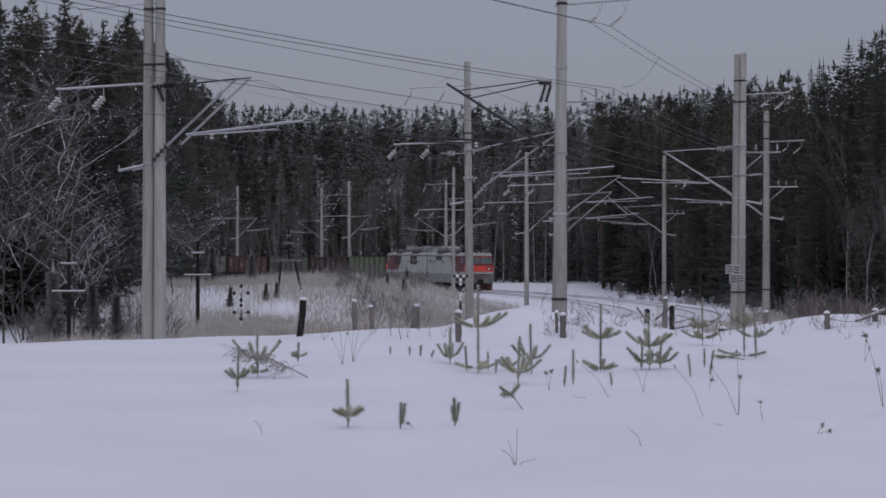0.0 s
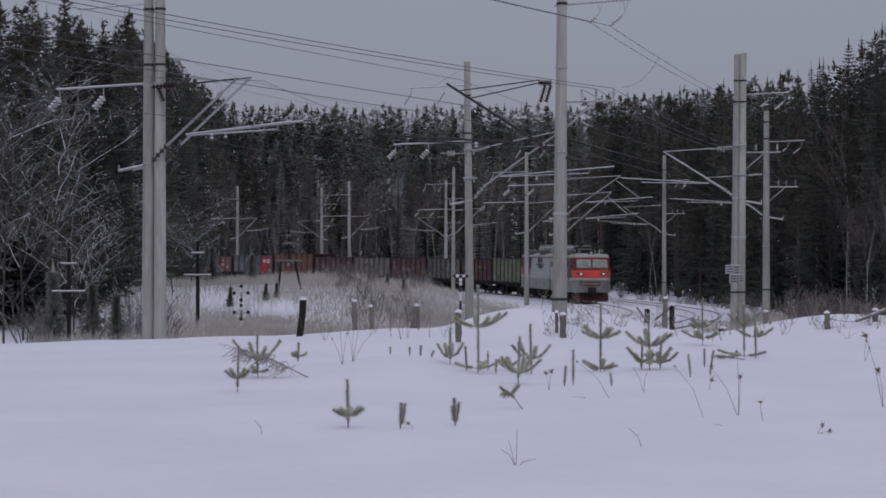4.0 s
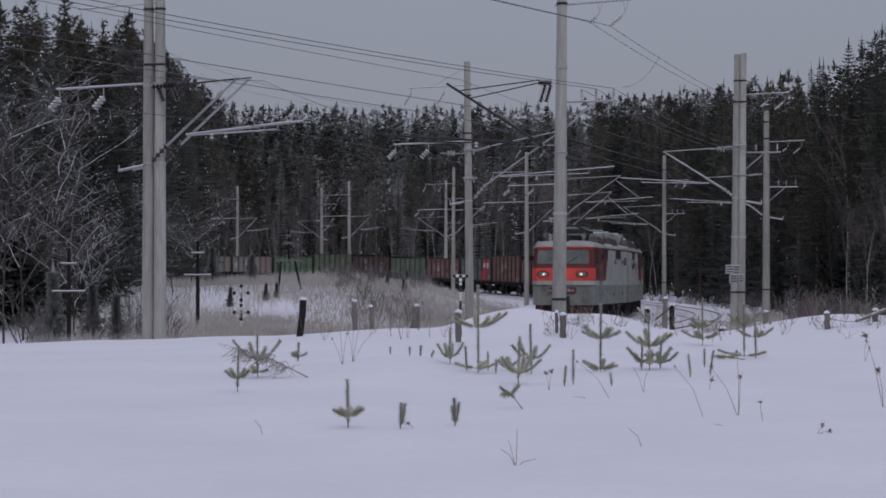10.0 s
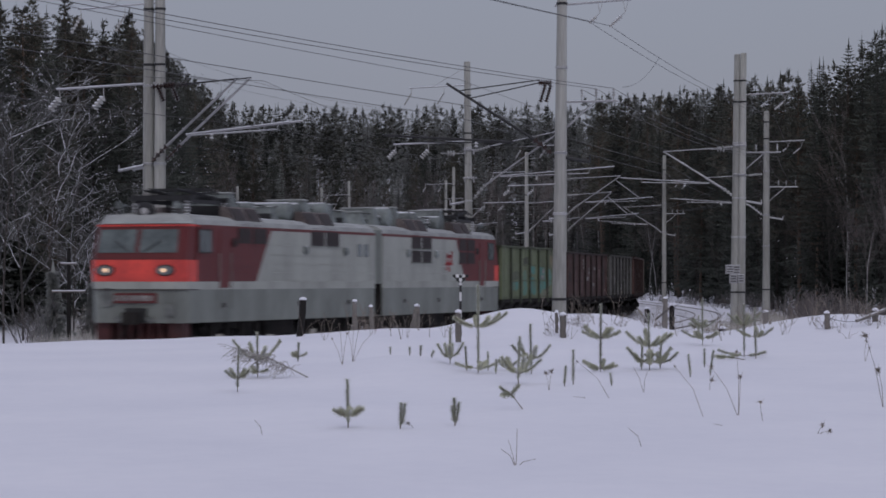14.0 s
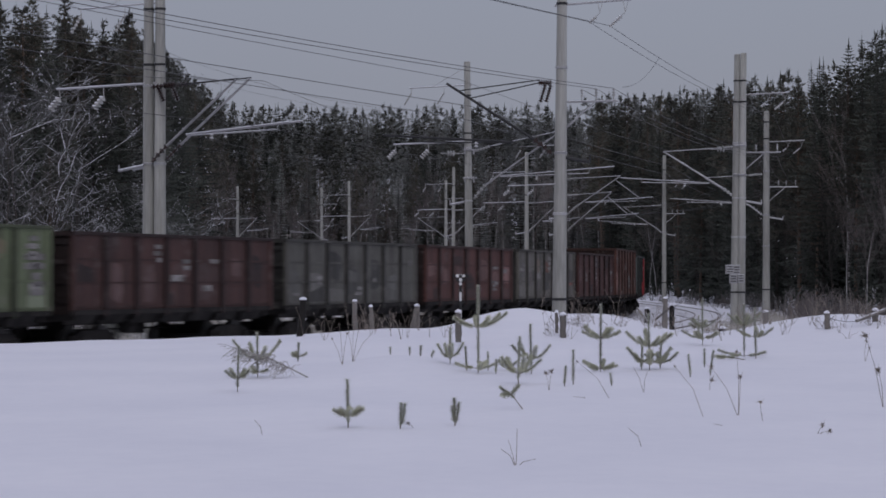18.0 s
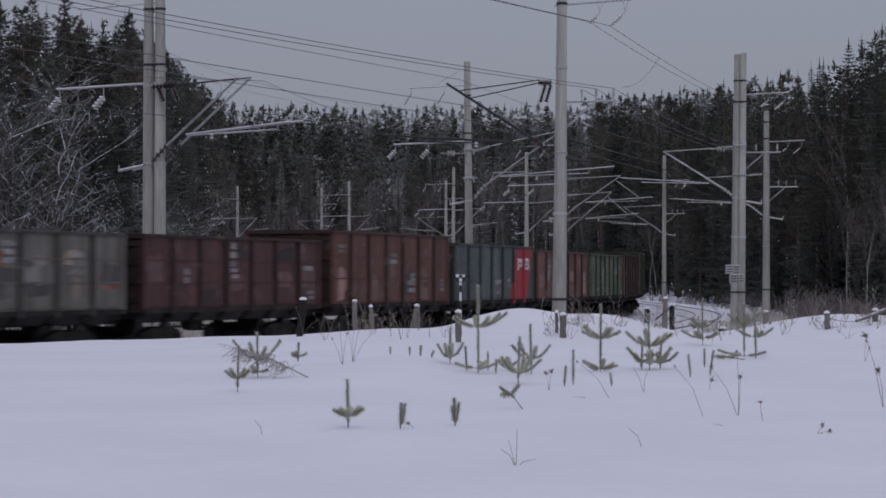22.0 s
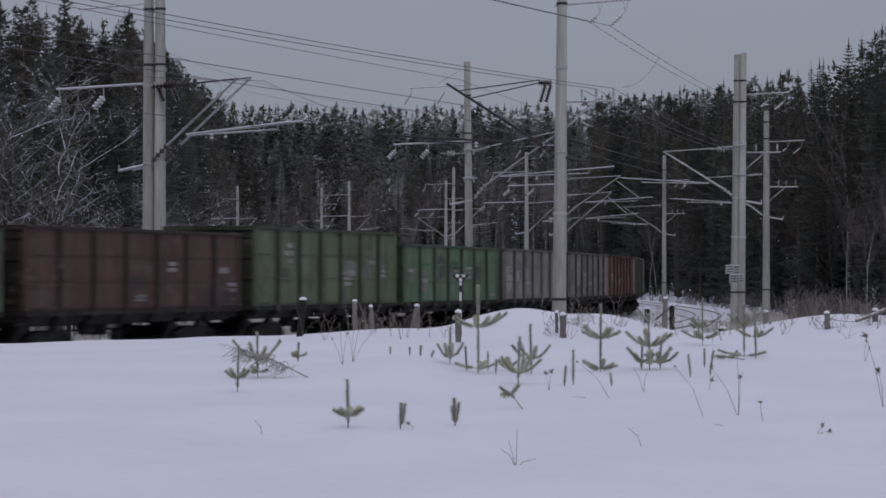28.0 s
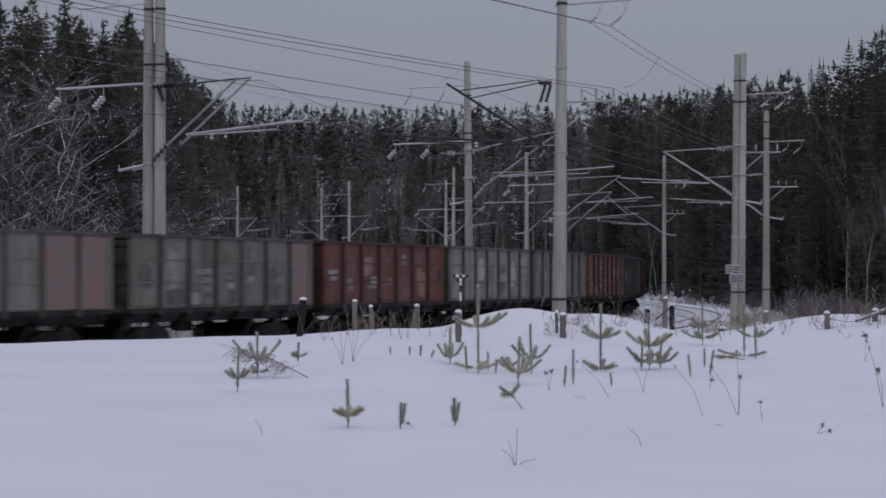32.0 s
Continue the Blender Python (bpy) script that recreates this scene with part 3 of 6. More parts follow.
def build_wagons():
    low, mid, tall = gondola(3.50), gondola(3.62), gondola(3.87)
    mid.matrix_basis = low.matrix_basis
    # height class, colour, what the coat looks like
    kinds = [
        (1, (0.150, 0.182, 0.110), "faded olive green"), (0, (0.064, 0.029, 0.026), "dark oxide red"), (0, (0.112, 0.110, 0.102), "worn dark grey"),
        (0, (0.088, 0.035, 0.030), "oxide red"), (0, (0.155, 0.148, 0.137), "worn grey"), (0, (0.084, 0.034, 0.031), "dark oxide red"),
        (2, (0.138, 0.059, 0.046), "brown red"), (1, (0.092, 0.114, 0.116), "blue grey"), (0, (0.172, 0.080, 0.068), "faded pinkish red"),
        (0, (0.120, 0.160, 0.105), "grey green"), (1, (0.081, 0.043, 0.034), "dark brown"), (2, (0.110, 0.140, 0.082), "olive green"),
        (0, (0.105, 0.175, 0.105), "light green"), (0, (0.212, 0.207, 0.196), "light worn grey"), (0, (0.185, 0.180, 0.165), "worn grey"),
        (0, (0.135, 0.048, 0.038), "bright oxide red"), (0, (0.200, 0.194, 0.182), "worn grey"), (0, (0.150, 0.157, 0.162), "blue grey"),
        (0, (0.141, 0.048, 0.037), "oxide red"), (0, (0.063, 0.065, 0.067), "dark grey"), (0, (0.111, 0.041, 0.033), "oxide red"),
        (0, (0.089, 0.118, 0.074), "green"), (0, (0.096, 0.038, 0.033), "dark oxide red"), (1, (0.141, 0.141, 0.141), "worn grey"),
        (0, (0.111, 0.044, 0.037), "oxide red"), (0, (0.081, 0.096, 0.111), "blue grey"), (0, (0.096, 0.041, 0.034), "dark oxide red")]
    out = []
    rng = random.Random(5)
    for k, (cls, col, words) in enumerate(kinds):
        col = (col[0], col[1], col[2] * 0.94)
        top_z = (3.5, 3.62, 3.87)[cls]
        w = copy_thing((low, mid, tall)[cls], Matrix())
        tagged(w, "open-top " + words + " freight wagon with ribbed steel sides", "wagon", "wagons of the goods train")
        for o in w.children_recursive:
            # share of the coat colour by part: ribs, rims and ends darker
            part_tone = {"rib": 0.30, "top_rim": 0.42, "end_wall": 0.2, "end_beam": 0.22, "end_post": 0.22, "end_rim": 0.3, "stiffener": 0.9}.get(o.name.split(".")[0], 1.0)
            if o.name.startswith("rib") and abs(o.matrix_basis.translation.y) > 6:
                part_tone = 0.9
            o.color = (*[v * part_tone * 1.10 for v in col], 1)
        repaint(w, rng, top_z, col)
        dress(w, rng, top_z)
        ys = [-5.5, -3.7, -1.85, 0, 1.85, 3.7, 5.5]
        if k == 0:  # graffiti over several panels
            for y, z, ry, rz in ((3.6, 1.95, 0.62, 0.2), (1.75, 2.05, 0.4, 0.55), (0.1, 1.9, 0.65, 0.42), (-1.85, 2.15, 0.75, 0.62), (-3.4, 2.3, 0.45, 0.4), (0.05, 2.6, 0.45, 0.2)):
                blot(w, -1, y, z, ry, rz, rng, GRAFFITI, col, "graffiti", "turquoise graffiti")
            blot(w, -1, -3.9, 3.0, 0.45, 0.32, rng, PAINT, (0.30, 0.27, 0.17), "graffiti", "sandy paint patch")
        else:
            pale = words.endswith("red") or k in (2, 4, 13, 14, 16)
            for s in (-1, 1):
                for y in ys:
                    if rng.random() < (0.75 if pale else 0.4):
                        m, f = sum(col) / 3, rng.choice((0.6, 1.5, 1.9, 2.4, 3.2) if words.endswith("red") else (0.55, 0.7, 0.85, 1.3, 1.7, 2.0))
                        blot(w, s, y + rng.uniform(-.2, .2), rng.uniform(1.9, top_z - 0.8), rng.uniform(0.35, 0.66), rng.uniform(0.22, 0.62), rng, PAINT, [min(0.4, (v * 0.6 + m * 0.4) * f) for v in col], "faded_patch")
        if k == 7:
            for s in (-1, 1):
                patch(w, s, *((-5.2, -2.4) if s < 0 else (2.4, 5.2)), 1.38, 3.52, LOGO_RED, "painted_panel", "slanting red panel", 1.05 * s, 0.030)
                for y in (-4.62, -2.77):
                    z0, z1 = (1.22, 3.52) if y < -3 else (1.20, 2.05)
                    patch(w, s, s * -y - 0.088, s * -y + 0.088, z0, z1, LOGO_RED, "painted_rib", "red-painted rib", 0.0, 0.092)
                for dy, z0, z1, ln in ((3.55, 2.60, 3.10, 0.22), (3.55, 2.94, 3.10, 0.82), (3.55, 2.74, 2.86, 0.82), (4.20, 2.74, 3.10, 0.20), (4.80, 2.62, 3.12, 0.20), (4.80, 2.98, 3.12, 0.80), (4.80, 2.62, 2.74, 0.80), (5.42, 2.62, 3.12, 0.18), (5.05, 2.82, 2.92, 0.45)):
                    patch(w, s, -dy - ln if s < 0 else dy, -dy if s < 0 else dy + ln, z0, z1, WHITE, "emblem_bar", "white emblem", proud=0.036)
        elif k == 4:  # peeling old paintings over the grey
            for s in (-1, 1):
                for y in ys:
                    for _ in range(2):
                        tone = rng.choice(((0.25, 0.20, 0.155), (0.19, 0.085, 0.06), (0.10, 0.085, 0.08), (0.21, 0.20, 0.185)) if (y > -2.5) else ((0.29, 0.17, 0.15), (0.27, 0.085, 0.07), (0.30, 0.24, 0.19)))
                        blot(w, s, (y + rng.uniform(-.25, .25)) * (1 if s < 0 else -1), rng.uniform(1.8, 3.0), rng.uniform(0.22, 0.6), rng.uniform(0.15, 0.5), rng, PAINT, tone, "old_painting", "peeling beige and rust-red paint")
        elif k in (13, 14):
            for s in (-1, 1):
                p, q = (-6.1, -4.72 if k != 13 else -2.9) if s < 0 else (4.72 if k != 13 else 2.9, 6.1)
                patch(w, s, p, q, 1.40, 3.36, MARK_RED, "painted_panel", "faded red end panel")
        out.append(w)
    for o in (low, mid, tall):
        for c in (*o.children_recursive, o):
            bpy.data.objects.remove(c)
    return out


MARK_RED = mat("red_repaint", (0.215, 0.120, 0.108), (0.170, 0.155, 0.142), 0.7, 0, 1, 12, 0.1, rand=0)


def hull(bm, x, z0, z1, b0, b1, f0, f1, c=0.0, x1=None):
    """A slab of the body shell: back edge b0 at the bottom and b1 at the top, front edge f0 and f1, front corners cut by c."""
    rows = []
    for z, bk, fr, xx in ((z0, b0, f0, x), (z1, b1, f1, x1 or x)):
        pts = [(-xx, bk), (xx, bk), (xx, fr - c), (xx - c * 0.8, fr), (-xx + c * 0.8, fr), (-xx, fr - c)] if c else [(-xx, bk), (xx, bk), (xx, fr), (-xx, fr)]
        rows.append([bm.verts.new((p[0], p[1], z)) for p in pts])
    a, b = rows
    n = len(a)
    for k in range(n):
        bm.faces.new((a[k], a[(k + 1) % n], b[(k + 1) % n], b[k]))
    bm.faces.new(a[::-1])
    bm.faces.new(b)


def one(fn, *args, **kw):
    b = bmesh.new()
    fn(b, *args, **kw)
    return b


def loco_section(lead):
    g = empty("locomotive_section")
    X, B = 1.56, -7.62
    part("lower_body", one(hull, X, 0.92, 1.90, B, B, 7.95, 8.02, 0.32), LOCO_LOW, g, "mid grey skirt")
    part("waist_band", one(hull, X + 0.004, 1.90, 2.14, B - 0.002, B - 0.002, 8.05, 8.06, 0.32), LOCO_GREY, g, "light grey waist band")
    part("upper_body", one(hull, X, 2.14, 3.74, B, B, 2.75, 1.55), LOCO_GREY, g, "light grey ribbed side")
    part("gutter_line", one(hull, X + 0.006, 3.74, 3.83, B, B, 1.55, 1.50), LOCO_RED, g, "dark red line")
    part("cab_side", one(hull, X - 0.002, 2.14, 3.83, 2.755, 1.505, 7.2, 6.9), LOCO_RED, g, "dark red cab side")
    part("cab_front", one(hull, X - 0.03, 2.78, 3.77, 7.2, 6.9, 8.0, 7.72, 0.22, X - 0.06), LOCO_RED, g, "dark red cab front")
    part("signal_band", one(hull, X + 0.003, 2.14, 2.78, 7.1, 7.1, 8.07, 8.07, 0.32), LOCO_BAND, g, "bright red band with the headlights")
    part("brow", one(hull, X - 0.05, 3.77, 3.83, 6.9, 6.9, 7.74, 7.75, 0.22), LOCO_BAND if lead else LOCO_RED, g, "red strip above the windows")
    # ridges along the side
    for s in (-1, 1):
        for z in (2.14, 2.42, 2.70, 2.98, 3.3):
            part("ridge", one(box, *sorted((s * X, s * (X + 0.012))), B + 0.05, 1.5, z - 0.012, z + 0.012), LOCO_GREY, g)
        for z in (2.42, 2.6, 2.9):
            part("ridge", one(box, *sorted((s * X, s * (X + 0.012))), 2.9, 6.8, z - 0.012, z + 0.012), LOCO_RED, g)
    # roof with rounded shoulders
    b = bmesh.new()
    arc = [(-X + 0.02, 3.83), (-X + 0.06, 3.98), (-1.25, 4.10), (-0.7, 4.17), (0, 4.2), (0.7, 4.17), (1.25, 4.10), (X - 0.06, 3.98), (X - 0.02, 3.83)]
    prism(b, arc, "y", B, 7.2)
    part("roof", b, LOCO_ROOF, g, "snow-dusted pale grey roof")
    part("roof_nose", one(hull, X - 0.03, 3.85, 4.13, 7.2, 7.2, 7.78, 7.45, 0.35, X - 0.16), LOCO_ROOF, g)
    # windscreens
    for s in (-1, 1):
        b = bmesh.new()
        pts = [(s * 0.07, 2.99, 7.955), (s * 1.30, 2.99, 7.955), (s * 1.27, 3.68, 7.755), (s * 0.07, 3.68, 7.755)]
        fr = [b.verts.new((p[0], p[2] + 0.012, p[1])) for p in pts]
        bk = [b.verts.new((p[0], p[2] - 0.05, p[1])) for p in pts]
        for k in range(4):
            b.faces.new((fr[k], fr[(k + 1) % 4], bk[(k + 1) % 4], bk[k]))
        b.faces.new(fr)
        b.faces.new(bk[::-1])
        bmesh.ops.recalc_face_normals(b, faces=b.faces)
        part("windscreen", b, GLASS, g, "dusty grey windscreen")
        b = bmesh.new()
        rod(b, (s * 0.25, 7.985, 3.02), (s * 0.75, 7.90, 3.35), 0.014, seg=5)
        part("wiper", b, STEEL_DARK, g)
        # headlight in a flat oval housing
        b = bmesh.new()
        lathe(b, [(0.02, 0.0), (0.31, 0.005), (0.30, 0.05), (0.255, 0.075), (0.245, 0.05), (0.02, 0.03)], (0, 0, 0), 22, "y")
        bmesh.ops.scale(b, vec=(1.0, 1, 0.56), verts=b.verts)
        hs = part("headlight_housing", b, LOUVRE, g, "dark oval headlight rim")
        hs.matrix_basis = pose(s * 0.98, 8.06, 2.47)
        b = bmesh.new()
        lathe(b, [(0.01, 0.032), (0.12, 0.036), (0.243, 0.056), (0.236, 0.062), (0.10, 0.045), (0.01, 0.040)], (0, 0, 0), 22, "y")
        bmesh.ops.scale(b, vec=(1.0, 1, 0.56), verts=b.verts)
        part("reflector_bowl", b, LENS_DIM, hs, "pale oval reflector")
        b = bmesh.new()
        lathe(b, [(0.062, 0.045), (0.055, 0.085), (0.02, 0.10)], (-s * 0.04, 0, 0), 14, "y")
        part("headlight", b, LENS if lead else LENS_DIM, hs, "glowing warm headlight" if lead else "unlit lamp")
        b = bmesh.new()
        lathe(b, [(0.055, 0.045), (0.05, 0.075), (0.02, 0.085)], (s * 0.13, 0, 0), 12, "y")
        part("marker_light", b, LENS_DIM, hs)
        # handrail and step by the cab door
        b = bmesh.new()
        for yy in (4.75, 5.6):
            rod(b, (s * (X + 0.05), yy, 1.3), (s * (X + 0.05), yy, 3.0), 0.016, seg=5)
        part("handrail", b, LOCO_LOW, g)
        part("cab_door", one(box, *sorted((s * X, s * (X + 0.02))), 4.85, 5.5, 1.95, 3.7, 0.004), LOCO_RED, g)
        part("side_window", one(box, *sorted((s * (X - 0.01), s * (X + 0.015))), 6.15, 6.95, 3.02, 3.66, 0.004), GLASS, g, "dark cab side window")
        wf = bmesh.new()
        for y0, y1, z0, z1 in ((6.10, 7.0, 2.98, 3.02), (6.10, 7.0, 3.66, 3.70), (6.10, 6.15, 3.02, 3.66), (6.95, 7.0, 3.02, 3.66), (6.52, 6.57, 3.02, 3.66)):
            box(wf, *sorted((s * X, s * (X + 0.025))), y0, y1, z0, z1)
        part("window_frame", wf, LOUVRE, g)
        part("round_mirror", one(lathe, [(0.02, 0), (0.14, 0.01), (0.14, 0.05), (0.02, 0.06)] if s > 0 else [(0.02, -0.06), (0.14, -0.05), (0.14, -0.01), (0.02, 0)], (s * (X + 0.01), 4.45, 3.33), 12, "x"), LOUVRE, g)
        # louvres on the side, with matching hatches on the shoulder of the roof
        for y0, y1, two in ((1.95, 4.15, not lead), (-4.2, -1.75, not lead)):
            mid = (y0 + y1) / 2
            b = bmesh.new()
            prism(b, [(s * (X - 0.02), 3.84), (s * (X - 0.06), 3.87), (s * 1.20, 4.385), (s * 1.14, 4.44), (s * 0.95, 4.44), (s * 0.95, 3.95), (s * 1.3, 3.84)], "y", y0, y1)
            hatch = part("roof_hatch", b, HATCH, g, "raised brown-grey frame of the roof louvres")
            for a, c in ((y0, mid - 0.08), (mid + 0.08, y1)):
                rows = ((3.33, 3.78), (2.82, 3.26)) if two else ((3.30, 3.78),)
                for z0, z1 in rows:
                    b = bmesh.new()
                    box(b, *sorted((s * (X - 0.02), s * (X + 0.012))), a, c, z0, z1)
                    n = 7
                    for k in range(n):
                        z = z0 + (k + 0.3) * (z1 - z0) / n
                        box(b, *sorted((s * X, s * (X + 0.03))), a + 0.03, c - 0.03, z, z + 0.02)
                    lv = part("louvre", b, LOUVRE, g, "dark ventilation louvre")
                    part("louvre_frame", one(box, *sorted((s * (X + 0.004), s * (X + 0.040))), a, c, z0 - 0.035, z0 + 0.01), LOCO_RED if y0 > 0 else LOCO_LOW, lv)
                b = bmesh.new()
                prism(b, [(s * (X - 0.03), 3.88), (s * 1.22, 4.40), (s * 1.17, 4.40), (s * (X - 0.08), 3.88)], "y", a + 0.10, c - 0.06)
                part("roof_louvre", b, LOUVRE, hatch, "dark slanted roof louvre")
        for yy in (-4.75, -1.2):
            part("air_scoop", one(lathe, [(0.05, 0), (0.15, 0.01), (0.13, 0.10), (0.04, 0.14)] if s > 0 else [(0.04, -0.14), (0.13, -0.10), (0.15, -0.01), (0.05, 0)], (s * (X + 0.005), yy, 3.16), 12, "x"), ROOF_GEAR, g, "round grey air scoop")
        if lead:
            for yy in (-6.95, -6.35):
                part("small_window", one(box, *sorted((s * (X - 0.01), s * (X + 0.016))), yy, yy + 0.4, 2.98, 3.42, 0.004), GLASS, g, "small dark window")
        for yy in (5.1, -0.9, -5.2):
            part("filler_cap", one(box, *sorted((s * X, s * (X + 0.02))), yy, yy + 0.22, 1.35, 1.5), LOUVRE, g)
        if not lead and s > 0:
            for y0, y1, z0, z1 in ((0.1, 1.0, 2.75, 2.85), (0.2, 0.35, 2.55, 3.2), (0.5, 0.65, 2.5, 3.15), (0.2, 1.0, 3.05, 3.15), (0.85, 1.0, 2.8, 3.3)):
                patch(g, s, y0, y1, z0, z1, LOGO_RED, "red_emblem", "red emblem", 0.06, 0.03)
        # bogie frames under the skirt
    for yc in (-3.75, 3.75):
        b = bmesh.new()
        for s in (-1, 1):
            prism(b, [(-2.1, 0.75), (-1.85, 0.95), (1.85, 0.95), (2.1, 0.75), (1.7, 0.45), (1.25, 0.45), (0.9, 0.7), (-0.9, 0.7), (-1.25, 0.45), (-1.7, 0.45)], "x", *sorted((s * 1.0, s * 1.18)))
            for k in range(4):
                rod(b, (s * 1.25, -1.7 + k * 1.13, 0.25), (s * 1.25, -1.7 + k * 1.13, 0.85), 0.11, seg=8)
        box(b, -1.0, 1.0, -0.3, 0.3, 0.55, 0.9)
        bg = part("bogie", b, UNDER, g, "black sprung locomotive bogie")
        bg.matrix_basis = pose(0, yc, 0)
        for yy in (-1.5, 1.5):
            b = bmesh.new()
            wheelset(b, yy, 0.76, 0.625)
            part("wheelset", b, WHEEL, bg)
    b = bmesh.new()
    box(b, -1.2, 1.2, -1.2, 1.2, 0.45, 0.95, 0.05)
    part("equipment_box", b, UNDER, g)
    # pilot: a red slatted plough below the coupler
    b = bmesh.new()
    hull(b, 1.42, 0.16, 0.30, 7.5, 7.5, 7.75, 7.72, 0.25)
    plough = part("pilot", b, PILOT, g, "sooty dark red slatted pilot")
    for k in range(9):
        x = -1.3 + k * 0.325
        part("pilot_slat", one(box, x - 0.05, x + 0.05, 7.55, 7.68, 0.3, 0.92), PILOT, plough)
    part("pilot_back", one(box, -1.36, 1.36, 7.30, 7.50, 0.28, 0.92), PILOT, plough)
    for s in (-1, 1):
        b = bmesh.new()
        hull(b, 0.22, 0.30, 0.92, 7.3, 7.3, 7.7, 7.75)
        bmesh.ops.translate(b, verts=b.verts, vec=(s * 1.2, 0, 0))
        part("step", b, PILOT, g)
    part("coupler_pocket", one(box, -0.34, 0.34, 7.9, 8.09, 0.93, 1.36, 0.02), BLACK, g)
    coupler(g, 7.85, 1)
    coupler(g, B + 0.05, -1)
    if lead:
        pl = part("number_plate", one(box, -0.68, 0.68, 8.0, 8.075, 1.50, 1.80, 0.006), LOCO_RED, g, "dark red plate with white figures as bars")
        x = -0.58
        for w, gap in ((0.15, 0.03), (0.15, 0.03), (0.13, 0.03), (0.15, 0.03), (0.07, 0.04), (0.13, 0.03), (0.13, 0.03), (0.1, 0)):
            part("figure_bar", one(box, x, x + w, 8.075, 8.083, 1.57, 1.73), MARK, pl)
            x += w + gap
    part("dark_ledge", one(hull, X + 0.008, 1.885, 1.915, 7.0, 7.0, 8.075, 8.075, 0.32), LOUVRE, g, "dark ledge across the nose")
    for x0, x1, z0, z1 in ((0.72, 1.12, 1.42, 2.02), (-1.30, -0.95, 1.15, 1.5), (0.30, 0.70, 1.0, 1.16), (-0.62, -0.30, 1.0, 1.12)):
        part("soot_mark", one(prism, [(x0, z0), (x1 - 0.05, z0 - 0.03), (x1, (z0 + z1) / 2), (x1 - 0.1, z1), (x0 + 0.08, z1 - 0.05)], "y", 8.0, 8.052), SOOT, g, "sooty stain")
    # spotlight on the roof edge
    b = bmesh.new()
    lathe(b, [(0.16, -0.35), (0.27, -0.1), (0.29, 0.1), (0.25, 0.12)], (0, 7.35, 4.22), 18, "y")
    sp = part("spotlight", b, STEEL_DARK, g, "round dark roof spotlight")
    part("spotlight_glass", one(lathe, [(0.12, 0.115), (0.10, 0.13), (0.03, 0.14)], (0, 7.35, 4.22), 16, "y"), PORCELAIN, sp, "pale spotlight glass")
    for s in (-1, 1):
        b = bmesh.new()
        lathe(b, [(0.03, -0.35), (0.04, 0.0), (0.11, 0.22), (0.12, 0.24), (0.02, 0.2)], (s * 0.95, 7.0, 4.42), 10, "y")
        rod(b, (s * 0.95, 6.95, 4.1), (s * 0.95, 6.95, 4.42), 0.03)
        part("horn", b, ROOF_GEAR, g, "roof air horn")
    # folded pantograph
    b = bmesh.new()
    for s in (-1, 1):
        rod(b, (s * 0.85, 3.6, 4.66), (s * 0.55, 5.2, 4.80), 0.035)
        rod(b, (s * 0.55, 5.2, 4.80), (s * 0.75, 3.9, 4.90), 0.03)
        rod(b, (s * 0.85, 6.3, 4.66), (s * 0.55, 5.0, 4.80), 0.035)
        rod(b, (s * 0.55, 5.0, 4.80), (s * 0.75, 6.0, 4.90), 0.03)
    box(b, -1.0, 1.0, 3.55, 3.75, 4.58, 4.72)
    box(b, -1.0, 1.0, 6.2, 6.4, 4.58, 4.72)
    for yy in (4.75, 5.15):
        box(b, -0.95, 0.95, yy - 0.1, yy + 0.1, 4.90, 4.98)
        rod(b, (-0.95, yy, 4.94), (-1.15, yy, 4.78), 0.03)
        rod(b, (0.95, yy, 4.94), (1.15, yy, 4.78), 0.03)
    for x in (-0.8, 0.8):
        box(b, x - 0.06, x + 0.06, 3.5, 6.45, 4.5, 4.62)
    for yy in (4.2, 5.6):
        box(b, -0.8, 0.8, yy - 0.12, yy + 0.12, 4.62, 4.76)
    for s in (-1, 1):
        rod(b, (s * 0.6, 3.7, 4.72), (s * 0.45, 6.2, 4.92), 0.045)
    part("pantograph", b, STEEL_DARK, g, "folded dark pantograph")
    def insulator(x, y, z, h):
        b = bmesh.new()
        r = [(0.05, 0)]
        n = max(2, int(h / 0.09))
        for k in range(n):
            z0 = h * (k + 0.2) / n
            r += [(0.055, z0), (0.105, z0 + h * 0.3 / n), (0.055, z0 + h * 0.55 / n)]
        r += [(0.05, h)]
        lathe(b, r, (x, y, z), 10)
        part("roof_insulator", b, PORCELAIN, g)
    for x in (-0.85, 0.85):
        for y in (3.65, 6.3):
            insulator(x, y, 4.12, 0.46)
    for y, x in ((1.2, 0.5), (-1.0, 0.6), (-2.9, 0.5), (-5.2, 0.55), (-6.9, 0.3)):
        insulator(x, y, 4.15, 0.42)
        insulator(-x, y - 0.5, 4.15, 0.36)
    # roof boxes, reservoirs and chokes
    for y0, y1, w, h in ((2.15, 3.05, 0.75, 0.78), (0.45, 1.05, 0.62, 0.50), (-0.75, -0.1, 0.85, 0.44), (-3.75, -2.95, 0.80, 0.74), (-6.05, -5.35, 0.75, 0.66), (-7.35, -6.75, 0.7, 0.48)):
        b = bmesh.new()
        hull(b, w, 4.12, 4.12 + h, y0, y0 + 0.15, y1, y1 - 0.25, 0, w - 0.15)
        bx = part("roof_box", b, ROOF_GEAR, g, "pale grey-green roof equipment box")
        part("box_lid", one(hull, w - 0.10, 4.12 + h, 4.16 + h, y0 + 0.10, y0 + 0.16, y1 - 0.20, y1 - 0.26, 0, w - 0.16), LOCO_ROOF, bx, "pale box lid")
